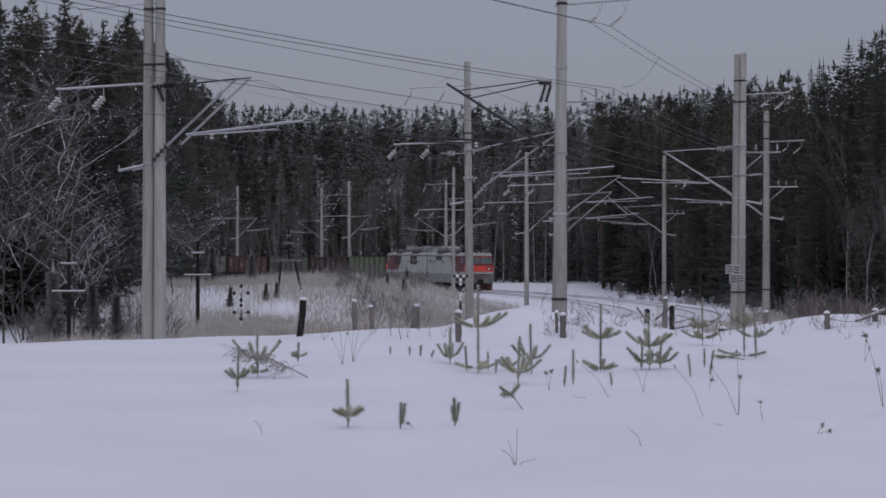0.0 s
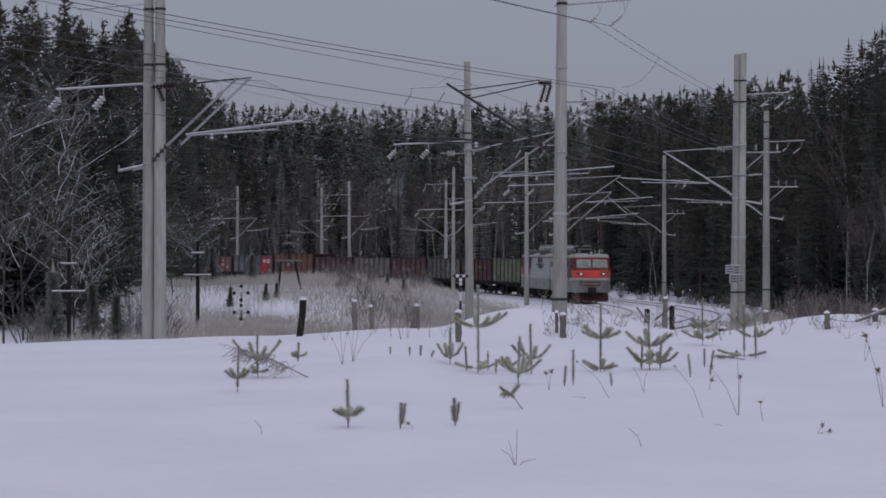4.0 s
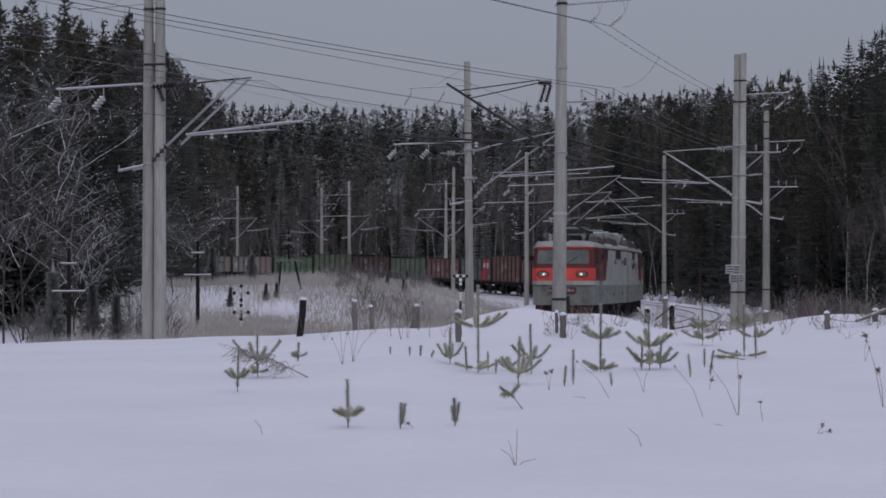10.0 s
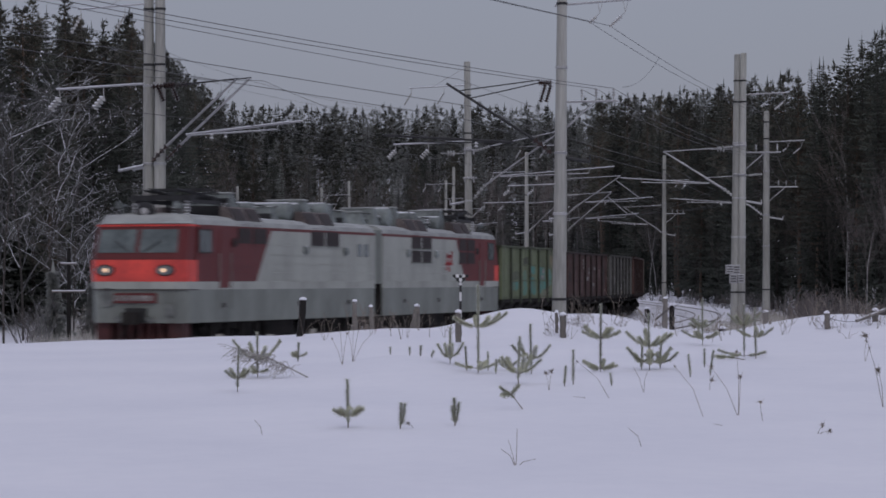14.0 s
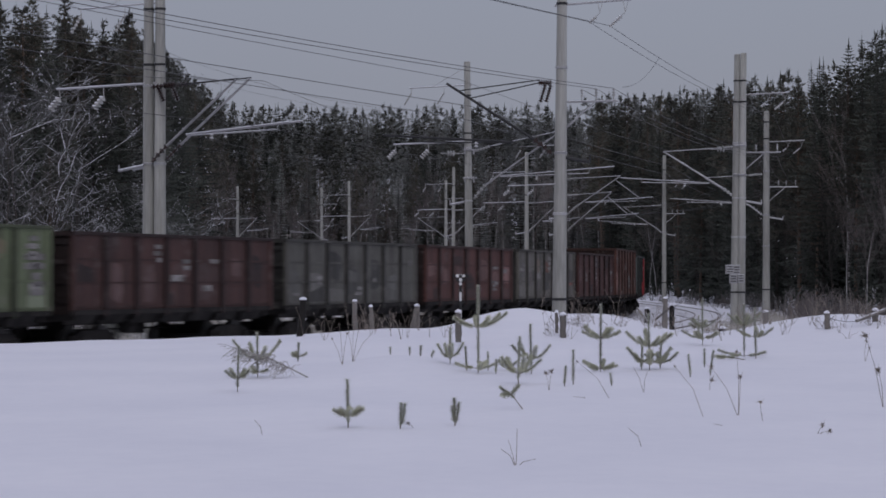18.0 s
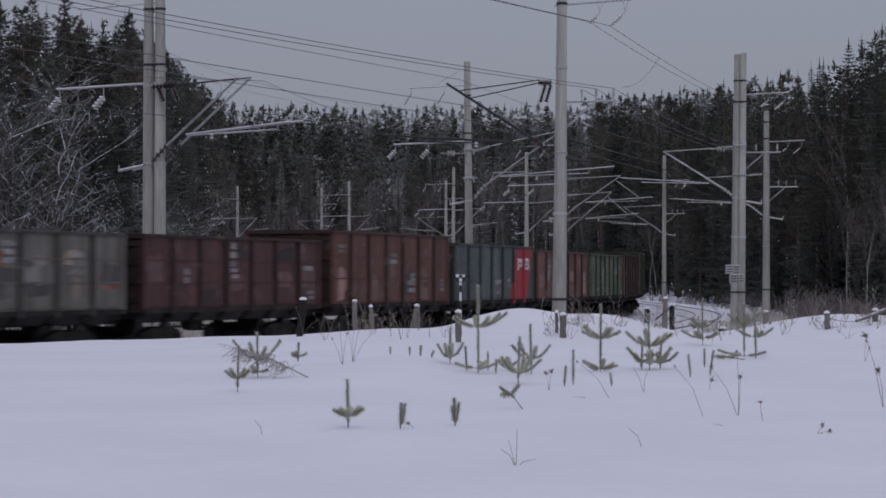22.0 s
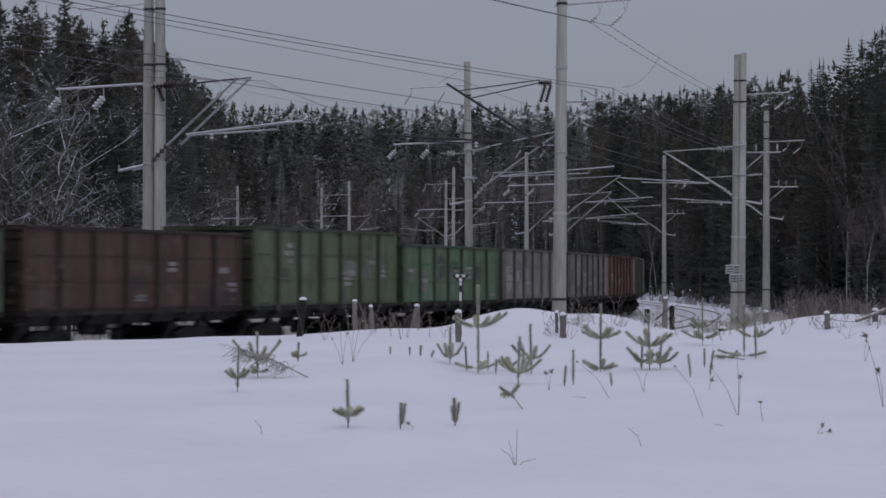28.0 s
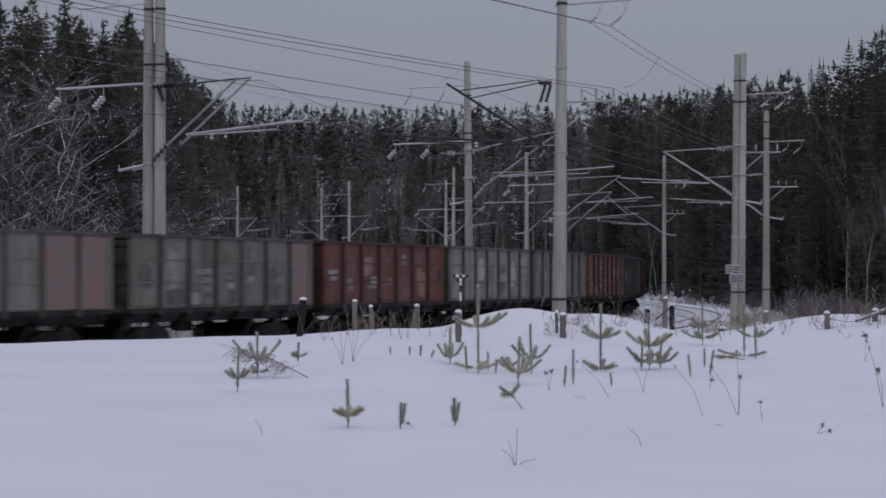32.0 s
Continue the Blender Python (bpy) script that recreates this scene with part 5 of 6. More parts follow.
def spruce(rng, h, spread=0.17, fine=2, leafy=None, load=0.0):
    """Whorls of drooping boughs, each a spine with ragged side sprays; load is the share of boughs that carry snow."""
    wood, leaf, white = Shape(), Shape(), Shape()
    wood.limb([(0, 0, -0.6), (rng.uniform(-.05, .05), 0, h * 0.5), (0, 0, h)], 0.010 * h, 0.01, 6)
    z = h * rng.uniform(0.03, 0.08)
    while z < h * 0.985:
        f = 1 - z / h
        ln = max(0.18, h * spread * f ** 0.8 * rng.uniform(0.7, 1.2))
        n = rng.randint(5, 7) if f > 0.1 else 4
        a0 = rng.uniform(0, 6.28)
        for k in range(n):
            a = a0 + k * 6.283 / n + rng.uniform(-.3, .3)
            l2 = ln * rng.uniform(0.5, 1.2)
            d = Vector((math.cos(a), math.sin(a), 0))
            s = Vector((-math.sin(a), math.cos(a), 0))
            droop = rng.uniform(0.15, 0.45) * (0.4 + f)
            base = Vector((0, 0, z))
            prev = base
            steps = (3 if fine < 2 else 6) if l2 > 0.8 else 3
            snowy = rng.random() < load
            for i in range(1, steps + 1):
                t = i / steps
                p = base + d * (l2 * t) + Vector((0, 0, l2 * (0.14 * t - droop * t * t + (0.16 * t ** 3 if t > .6 else 0))))
                w = l2 * (0.28 if fine < 2 else 0.19) * (1.15 - t) + 0.10
                for sg in (-1, 1):
                    for e in range(fine):
                        o = prev.lerp(p, (e + rng.uniform(0, .5)) / fine)
                        q = o.lerp(p, 0.9 / fine + 0.1)
                        tip = o + s * (sg * w * rng.uniform(0.6, 1.45)) + d * (w * rng.uniform(0.2, 0.9)) + Vector((0, 0, -w * rng.uniform(0.1, 0.7)))
                        leaf.tri(o, q, tip)
                hang = prev.lerp(p, 0.5) + Vector((rng.uniform(-.1, .1), rng.uniform(-.1, .1), -w * rng.uniform(0.6, 1.2)))
                leaf.tri(prev, hang, p)
                if snowy and t > 0.62 and rng.random() < 0.5:
                    c = prev.lerp(p, rng.random()) + Vector((0, 0, 0.05))
                    g = rng.uniform(0.06, 0.20)
                    white.tri(c + d * g + Vector((0, 0, -0.03)), c + s * g * rng.uniform(.6, 1.3) + Vector((0, 0, -0.06)), c - s * g * rng.uniform(.6, 1.3) + Vector((0, 0, -0.06)))
                    white.tri(c - d * g, c + s * g * 0.8 + Vector((0, 0, -0.10)), c + Vector((0, 0, 0.06)))
                prev = p
        z += h * rng.uniform(0.014, 0.024) * (0.55 + f)
    leaf.tri((0.07, 0, h * 0.965), (-0.07, 0.03, h * 0.965), (0, 0, h + 0.35))
    out = (wood.mesh("trunk", BARK), leaf.mesh("crown", leafy or NEEDLE))
    return (*out, white.mesh("snow_load", SNOW)) if load else out


def pine(rng, h, low=0.36, fine=2):
    """A straight trunk with a broken, feathery crown."""
    wood, leaf = Shape(), Shape()
    bend = rng.uniform(-.4, .4)
    wood.limb([(0, 0, -0.6), (bend * 0.4, 0, h * 0.4), (bend, 0.1, h * 0.75), (bend * 1.1, 0, h * 0.98)], 0.0105 * h, 0.02, 6)
    z = h * low * rng.uniform(0.85, 1.15)
    while z < h * 0.995:
        f = (h - z) / (h * (1 - low))
        for _ in range(rng.randint(4, 6)):
            a = rng.uniform(0, 6.28)
            ln = h * 0.155 * min(1, f ** 0.62 + 0.02) * rng.uniform(0.5, 1.15)
            root = Vector((bend * min(1.1, z / h / 0.75), 0.05, z + rng.uniform(-0.35, 0.2)))
            tip = root + Vector((math.cos(a) * ln, math.sin(a) * ln, ln * rng.uniform(0.1, 0.6)))
            wood.limb([root, tip], 0.03, 0.01, 3)
            for c in range(3 + fine if fine > 1 else 3):
                p = root.lerp(tip, rng.uniform(0.3, 1.05)) + Vector([rng.uniform(-.3, .3) * ln * 0.6 for _ in range(3)])
                r = rng.uniform(0.22, 0.42) * (0.45 + 0.55 * min(1, f * 2))
                for _ in range(9 if fine > 1 else 6):
                    d = Vector((rng.gauss(0, 1), rng.gauss(0, 1), rng.gauss(0.35, 0.6))).normalized()
                    s = d.orthogonal().normalized() * (r * (0.24 if fine < 2 else 0.16))
                    leaf.tri(p - s, p + s, p + d * r * rng.uniform(0.8, 1.4))
        z += h * rng.uniform(0.018, 0.03)
    for k in range(10):
        p = Vector((bend * 1.1, 0, h * rng.uniform(0.95, 1.0)))
        d = Vector((rng.gauss(0, .4), rng.gauss(0, .4), 1)).normalized()
        leaf.tri(p + Vector((0.05, 0, 0)), p - Vector((0.05, 0, 0)), p + d * 0.5)
    return wood.mesh("trunk", BARK_PINE), leaf.mesh("crown", NEEDLE_PINE)


def bare(rng, h, levels=4, spread=0.5, clump=1, bark=None, twigs=None, thin=0.010, least=0.007, counts=None, low=0.2, taper=0.42, wob=0.13):
    """A leafless tree or shrub: forking limbs down to fine twigs."""
    wood, twig = Shape(), Shape()

    def grow(p, d, ln, r, lev):
        pts = [p]
        q, dd = Vector(p), Vector(d)
        ns = (4 if wob > 0.15 else 3) if lev < 3 else 2
        for _ in range(ns):
            dd = (dd + Vector((rng.gauss(0, wob), rng.gauss(0, wob), rng.gauss(0.03, wob * 0.6))) * (0.4 if lev == 0 else 1)).normalized()
            q = q + dd * (ln / ns)
            pts.append(q)
        (wood if lev == 0 else twig).limb(pts, r, max(least * 0.85, r * 0.45), 5 if lev == 0 else 3)
        if lev >= levels:
            return
        n = (counts or {4: (7, 5, 4, 3), 3: (11, 6, 4), 2: (4, 4)}[levels])[lev]
        for i in range(n):
            t = rng.uniform(0.25 if lev else low, 1.0)
            ns = len(pts) - 1
            k = min(ns - 1, int(t * ns))
            b = pts[k].lerp(pts[k + 1], t * ns - k)
            a = rng.uniform(0, 6.28)
            nd = (dd * (1 - spread * 0.55) + Vector((math.cos(a), math.sin(a), rng.uniform(-0.1, 0.5))) * spread).normalized()
            grow(b, nd, ln * rng.uniform(0.35, 0.62) * (1.15 - 0.4 * t), max(least, r * taper), lev + 1)

    for c in range(clump):
        a = rng.uniform(0, 6.28)
        lean = Vector((math.cos(a), math.sin(a), 0)) * (rng.uniform(0.1, 0.45) if clump > 1 else 0.03)
        grow(Vector((0, 0, -0.3)) + lean * 0.3, (Vector((0, 0, 1)) + lean).normalized(), h * (rng.uniform(0.6, 0.8) if clump > 1 else 0.85), h * thin * (0.8 if clump > 1 else 1), 0)
    return wood.mesh("trunk", bark or BARK), twig.mesh("crown", twigs or TWIG)


def plant_tree(name, meshes, x, y, size, label, category, group, rng, sink=0.0):
    o = empty(name, pose(x, y, ground_z(x, y) - sink, rng.uniform(-1.5, 1.5), rng.uniform(-1.5, 1.5), rng.uniform(0, 360)) @ Matrix.Diagonal((size, size, size, 1)))
    for me in meshes:
        c = new(me.name.split(".")[0], me)
        c.parent = o
        if c.name.startswith("snow_load"):
            tagged(c, kind="stuff")
    return tagged(o, label, category, group)


def sky_line(b):
    """How high the tops of the wood stand over the eye, as a slope, for a bearing b (x over y)."""
    return float(np.interp(b, [-0.20, -0.155, -0.125, -0.112, -0.095, -0.082, -0.04, 0.0, 0.05, 0.075, 0.10, 0.125, 0.15, 0.18, 0.20],
                           [0.110, 0.110, 0.104, 0.092, 0.077, 0.070, 0.069, 0.069, 0.070, 0.073, 0.076, 0.080, 0.088, 0.103, 0.115]))


def build_woods():
    rng = random.Random(11)
    S = [spruce(rng, 18, rng.uniform(0.15, 0.23)) for _ in range(6)]
    P = [pine(rng, 18, rng.uniform(0.25, 0.45)) for _ in range(6)]
    Z = [spruce(rng, 18, rng.uniform(0.17, 0.24), 2, leaf, 0.24) for leaf in (NEEDLE, NEEDLE, NEEDLE_FROST_HAZE)]
    Y = [spruce(rng, 18, rng.uniform(0.13, 0.17), 2, NEEDLE_FROST_HAZE) for _ in range(3)]
    B = [bare(rng, 14, 3, 0.30, 1, BARK_BIRCH, TWIG_DARK, 0.0062, 0.007, (13, 5, 3), 0.42, 0.30) for _ in range(4)]
    D = [bare(rng, 14, 3, 0.42, 1, BARK, BARK, 0.005, 0.007, None, 0.3) for _ in range(3)]
    F = [bare(rng, 10.5, 3, 0.86, 1, BARK, TWIG, 0.0050, 0.0050, (19, 7, 3), 0.12, 0.30, 0.18) for _ in range(4)]
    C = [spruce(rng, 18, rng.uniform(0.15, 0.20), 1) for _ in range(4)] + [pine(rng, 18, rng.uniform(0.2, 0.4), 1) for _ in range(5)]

    def stand(y, b, drop=0.0, kind="s"):
        x = b * y
        top = EYE + (sky_line(b) * rng.uniform(0.94, 1.03) - drop) * y
        h = (top - ground_z(x, y)) * (0.78 if kind == "b" else 1)
        if h < 3:
            return
        words = {"s": ("spruce_tree", "dark green spruce dusted with snow"), "p": ("pine_tree", "tall dark green pine with feathery crown"), "b": ("birch_tree", "leafless birch with a pale thin trunk"), "z": ("spruce_tree", "dark spruce with clumps of snow on its boughs"), "y": ("spruce_tree", "slender spruce paled grey-green for frost and distance haze")}[kind]
        src, hh = {"s": (S, 18), "p": (P, 18), "b": (B, 14), "z": (Z, 18), "y": (Y, 18)}[kind]
        plant_tree(words[0], rng.choice(src), x, y, h / hh, words[1], "tree", "trees of the wood", rng)

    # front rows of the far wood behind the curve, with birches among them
    for row, y0 in enumerate((368, 380)):
        for b in np.arange(-0.105, 0.125, 0.0058):
            bb = b + rng.uniform(-.003, .003)
            stand(y0 + rng.uniform(-6, 6) + max(0, -bb - 0.05) * 400, bb, drop=rng.uniform(0.010, 0.040), kind=rng.choice("syyppb"))
    # the wood's edge outside the curve, coming nearer to the right
    for row in range(4):
        for b in np.arange(0.062, 0.215, 0.0062):
            bb = b + rng.uniform(-.003, .003)
            edge = float(np.interp(bb, [0.06, 0.09, 0.12, 0.15, 0.2], [345, 290, 230, 175, 140]))
            stand(edge + row * 9 + rng.uniform(-4, 4), bb, drop=(0.030, 0.020, 0.008, 0.0)[row] * rng.uniform(0.1, 1.5), kind=rng.choice("ssspb") if row == 0 else rng.choice("ssp"))
    # the wood on the inside of the curve
    for row in range(4):
        for b in np.arange(-0.215, -0.094, 0.0062):
            bb = b + rng.uniform(-.003, .003)
            edge = float(np.interp(bb, [-0.2, -0.15, -0.125, -0.11, -0.095], [114, 120, 142, 205, 290]))
            stand(edge + row * 8 + rng.uniform(-4, 4), bb, drop=(0.040, 0.02, 0.006, 0.0)[row] * rng.uniform(0.2, 1.4), kind=rng.choice("sszzp") if row < 2 else rng.choice("pps"))
    # frosted bare alders before the inner wood
    for b, y, k in ((-0.176, 104, 1.0), (-0.168, 108, 1.0), (-0.158, 110, 0.95), (-0.148, 110, 0.75), (-0.184, 108, 1.0), (-0.139, 112, 0.6), (-0.121, 140, 0.5), (-0.108, 138, 0.75), (-0.101, 150, 0.7)):
        plant_tree("alder_tree", rng.choice(F), b * y, y, k * rng.uniform(0.9, 1.1), "leafless alder with frosted branches", "tree", "frosted alders", rng)
    for b, y, k in ((0.170, 120, 0.8), (0.178, 126, 1.0), (0.162, 140, 0.8)):
        plant_tree("alder_tree", rng.choice(B), b * y, y, k * rng.uniform(0.5, 0.6), "leafless alder with brown branches", "tree", "bare alders", rng)
    # bare birches and aspens along the front of the far wood
    for b in np.arange(-0.10, 0.115, 0.0030):
        bb, y = b + rng.uniform(-.002, .002), 358 + rng.uniform(-6, 8)
        y += max(0, -bb - 0.05) * 400
        if rng.random() < 0.8:
            plant_tree("birch_tree", rng.choice(B), bb * y, y, rng.uniform(0.55, 1.15), "leafless birch with a pale thin trunk", "tree", "birches of the wood", rng)
    for b in np.arange(0.085, 0.2, 0.009):
        y = float(np.interp(b, [0.06, 0.09, 0.12, 0.15, 0.2], [345, 290, 230, 175, 140])) - 6 + rng.uniform(-4, 3)
        pale = rng.random() < 0.08
        plant_tree("birch_tree", rng.choice(B if pale else D), b * y, y, rng.uniform(0.3, 0.75), "leafless birch with a pale thin trunk" if pale else "leafless dark-stemmed birch at the wood's edge", "tree", "birches of the wood", rng)
    # bare crowns of birch and aspen standing over the back of the far wood
    for b in np.arange(-0.115, 0.09, 0.0021):
        bb, y = b + rng.uniform(-.002, .002), 462 + rng.uniform(-8, 14)
        h = EYE + sky_line(bb) * rng.uniform(1.0, 1.06) * y - ground_z(bb * y, y)
        plant_tree("birch_tree", rng.choice(B), bb * y, y, h / 19.5, "leafless birch standing over the conifers", "tree", "birches behind the wood", rng)
    # the depth of the wood: nobody could count these
    packs = []
    for _, l in C:
        v = np.empty(len(l.vertices) * 3)
        l.vertices.foreach_get("co", v)
        v = v.reshape(-1, 3, 3)
        mid = v.mean(1, keepdims=True)
        packs.append((mid[::2] + (v[::2] - mid[::2]) * 1.25, v[v[:, :, 2].mean(1) > 11.5], v[v[:, :, 2].mean(1) > 13.0]))
    verts, mats = [], []
    spots = []
    for row in range(7):
        for b in np.arange(-0.125, 0.13, 0.0056 if row < 3 else 0.0042):
            spots.append((391 + row * 13 + rng.uniform(-6, 6), b + rng.uniform(-.002, .002), (0.026, 0.018, 0.010, 0.005, 0.001, 0.0, -0.001, -0.002)[row] * rng.uniform(0.3, 1.3), row))
    for b in np.arange(-0.115, 0.125, 0.0060):
        spots.append((376 + rng.uniform(-4, 8) + max(0, -b - 0.05) * 400, b + 0.002, rng.uniform(0.028, 0.046), 0))
    for row in range(3):  # undergrowth, paled for frost and haze
        for b in np.arange(-0.115, 0.125, 0.0036):
            spots.append((363 + row * 11 + rng.uniform(-4, 6) + max(0, -b - 0.05) * 400, b + rng.uniform(-.001, .001), rng.uniform(0.040, 0.058) - 0.008 * row, -1))
    for b in np.arange(0.065, 0.215, 0.005):
        edge = float(np.interp(b, [0.06, 0.09, 0.12, 0.15, 0.2], [345, 290, 230, 175, 140]))
        spots += [(edge + 3 + rng.uniform(-3, 3), b, rng.uniform(0.045, 0.065), 0), (edge + 38 + rng.uniform(-5, 5), b, 0.012 * rng.random(), 3), (edge + 52, b + 0.002, 0.006 * rng.random(), 3)]
    for b in np.arange(-0.215, -0.10, 0.006):
        edge = float(np.interp(b, [-0.2, -0.15, -0.125, -0.11, -0.095], [114, 120, 142, 205, 290]))
        spots += [(edge + 2 + rng.uniform(-3, 3), b, rng.uniform(0.055, 0.08), 0), (edge + 35 + rng.uniform(-5, 5), b, 0.012 * rng.random(), 3), (edge + 48, b + 0.002, 0.006 * rng.random(), 3)]
    gz = ground_height(np.array([q[0] * q[1] for q in spots]), np.array([q[0] for q in spots]))
    for (y, b, drop, row), g in zip(spots, gz):
        h = EYE + (sky_line(b) * (rng.uniform(0.975, 1.005) if -0.1 < b < 0.03 else rng.uniform(0.96, 1.015)) - drop) * y - g
        if h < 1.5:
            continue
        slim = rng.uniform(0.85, 1.15)
        # back rows lean to pines, whose lighter needles also stand in for haze
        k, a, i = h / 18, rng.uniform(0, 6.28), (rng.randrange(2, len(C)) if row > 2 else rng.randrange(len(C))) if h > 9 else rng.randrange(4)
        rot = np.array([[math.cos(a), -math.sin(a), 0], [math.sin(a), math.cos(a), 0], [0, 0, 1 / slim]]) * k * slim
        v = packs[i][2 if row > 3 else 1 if row > 1 else 0]
        verts.append((v.reshape(-1, 3) @ rot.T + np.array([b * y, y, g])))
        # half the far trees get the pale needles: haze put into their colour
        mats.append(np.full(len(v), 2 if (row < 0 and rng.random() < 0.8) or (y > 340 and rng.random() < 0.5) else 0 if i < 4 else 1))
    allv = np.concatenate(verts)
    allf = np.arange(len(allv)).reshape(-1, 3)
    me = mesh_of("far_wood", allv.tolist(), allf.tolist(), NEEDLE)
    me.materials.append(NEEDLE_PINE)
    me.materials.append(NEEDLE_FROST_HAZE)
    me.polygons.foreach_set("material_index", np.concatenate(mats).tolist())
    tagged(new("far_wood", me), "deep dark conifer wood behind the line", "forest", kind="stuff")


build_woods()

# ---- small things in and around the clearing ----
def brush(shape, a, b, rng, needle=0.045, per=2100):
    """A shoot from a to b set all round with needles."""
    a, b = Vector(a), Vector(b)
    d = b - a
    w = d.normalized()
    s = w.orthogonal().normalized()
    q = w.cross(s)
    for _ in range(max(14, int(d.length * per))):
        t = rng.uniform(0.04, 1.0)
        g = rng.uniform(0, 6.283)
        out = (s * math.cos(g) + q * math.sin(g)) * 0.9 + w * rng.uniform(0.1, 0.75)
        p = a + d * t
        e = out.cross(w).normalized() * 0.0036
        shape.tri(p - e, p + e, p + out.normalized() * needle * rng.uniform(0.7, 1.25))


def seedling(x, y, h, arms, rng, lean=0.0, needle=0.048):
    """A young pine standing out of the snow. arms: height as a share of h, number, length, upward slope."""
    o = empty("pine_seedling", pose(x, y, ground_z(x, y), 0, 0, 0))
    wood, leaf = Shape(), Shape()
    top = Vector((lean, 0, h))
    wood.limb([(0, 0, -0.06), tuple(top * 0.5), tuple(top)], 0.007, 0.004, 6)
    brush(leaf, top * 0.06, top, rng, needle)
    for f, n, ln, rise in arms:
        a0 = rng.uniform(-.4, .4)
        for k in range(n):
            a = a0 + k * 6.283 / n + rng.uniform(-.35, .35)
            l2 = ln * rng.uniform(0.8, 1.15)
            r = top * f
            rise2 = rise + rng.uniform(0.08, 0.3)
            m = r + Vector((math.cos(a) * l2 * 0.58, math.sin(a) * l2 * 0.58, l2 * rise2 * 0.36))
            e = r + Vector((math.cos(a) * l2, math.sin(a) * l2, l2 * rise2))
            wood.limb([tuple(r), tuple(m), tuple(e)], 0.006, 0.004, 4)
            brush(leaf, r.lerp(m, 0.35), m, rng, needle)
            brush(leaf, m, e, rng, needle)
    for me in (wood.mesh("stem", STALK), leaf.mesh("needles", SEEDLING)):
        c = new(me.name.split(".")[0], me)
        c.parent = o
    return tagged(o, "small green pine seedling poking out of the snow" if arms else "frosted green pine shoot poking out of the snow", "seedling", "pine seedlings in the snow")


def stalk(x, y, paths, rng, name="dry_weed", label="thin dry brown weed stalk in the snow", head=0.0, r=0.0045):
    o = empty(name, pose(x, y, ground_z(x, y)))
    for pts in paths:
        sh = Shape()
        sh.limb(pts, r, r * 0.5, 4)
        c = new("stem", sh.mesh("stem", STALK))
        c.parent = o
        if head:
            sh = Shape()
            e = Vector(pts[-1])
            for _ in range(40):
                d = Vector((rng.gauss(0, 1), rng.gauss(0, 1), rng.gauss(0.2, 1))) * head * 0.6
                k = d.orthogonal().normalized() * head * 0.16
                sh.tri(e - k, e + k, e + d)
            c2 = new("seed_head", sh.mesh("seed_head", STALK))
            c2.parent = o
    return tagged(o, label, "weed", "dry weeds")


def fence_post(x, y, w, z0, z1, material, lean=0.0, taper=1.0, label="weathered wooden fence post capped with snow", cap=True, rng=random.Random(3)):
    o = empty("fence_post", pose(x, y, z0))
    b = bmesh.new()
    h = z1 - z0
    rows = []
    for k in range(8):
        f = k / 7
        r = w / 2 * (1 + (taper - 1) * f)
        sway = math.sin(f * 5.0 + x * 3) * (0.012 if taper > 1 else 0.003)
        rows.append([b.verts.new((sway + lean * f + r * math.cos(a * 0.698) * rng.uniform(.80, 1.12), r * math.sin(a * 0.698) * rng.uniform(.85, 1.1), h * f + (rng.uniform(-.05, .012) if k == 7 else 0))) for a in range(9)])
    for u, v in zip(rows, rows[1:]):
        for i in range(9):
            b.faces.new((u[i], u[(i + 1) % 9], v[(i + 1) % 9], v[i]))
    b.faces.new(rows[0][::-1])
    b.faces.new(rows[-1])
    part("post", b, material, o)
    if cap:
        b = bmesh.new()
        r = w / 2 * taper
        lathe(b, [(r * 0.9, 0), (r * 1.08, 0.012), (r * 0.95, 0.03), (r * 0.5, 0.05), (0.01, 0.055)], (lean, 0, h - 0.012), 10)
        part("snow_cap", b, SNOW, o, "cap of fresh snow", True)
    return tagged(o, label, "fence post", "old fence posts")


def disc(bm, x, z, r, y=0.0, th=0.02):
    lathe(bm, [(r, -th), (r, th)], (x, y, z), 10, "y")


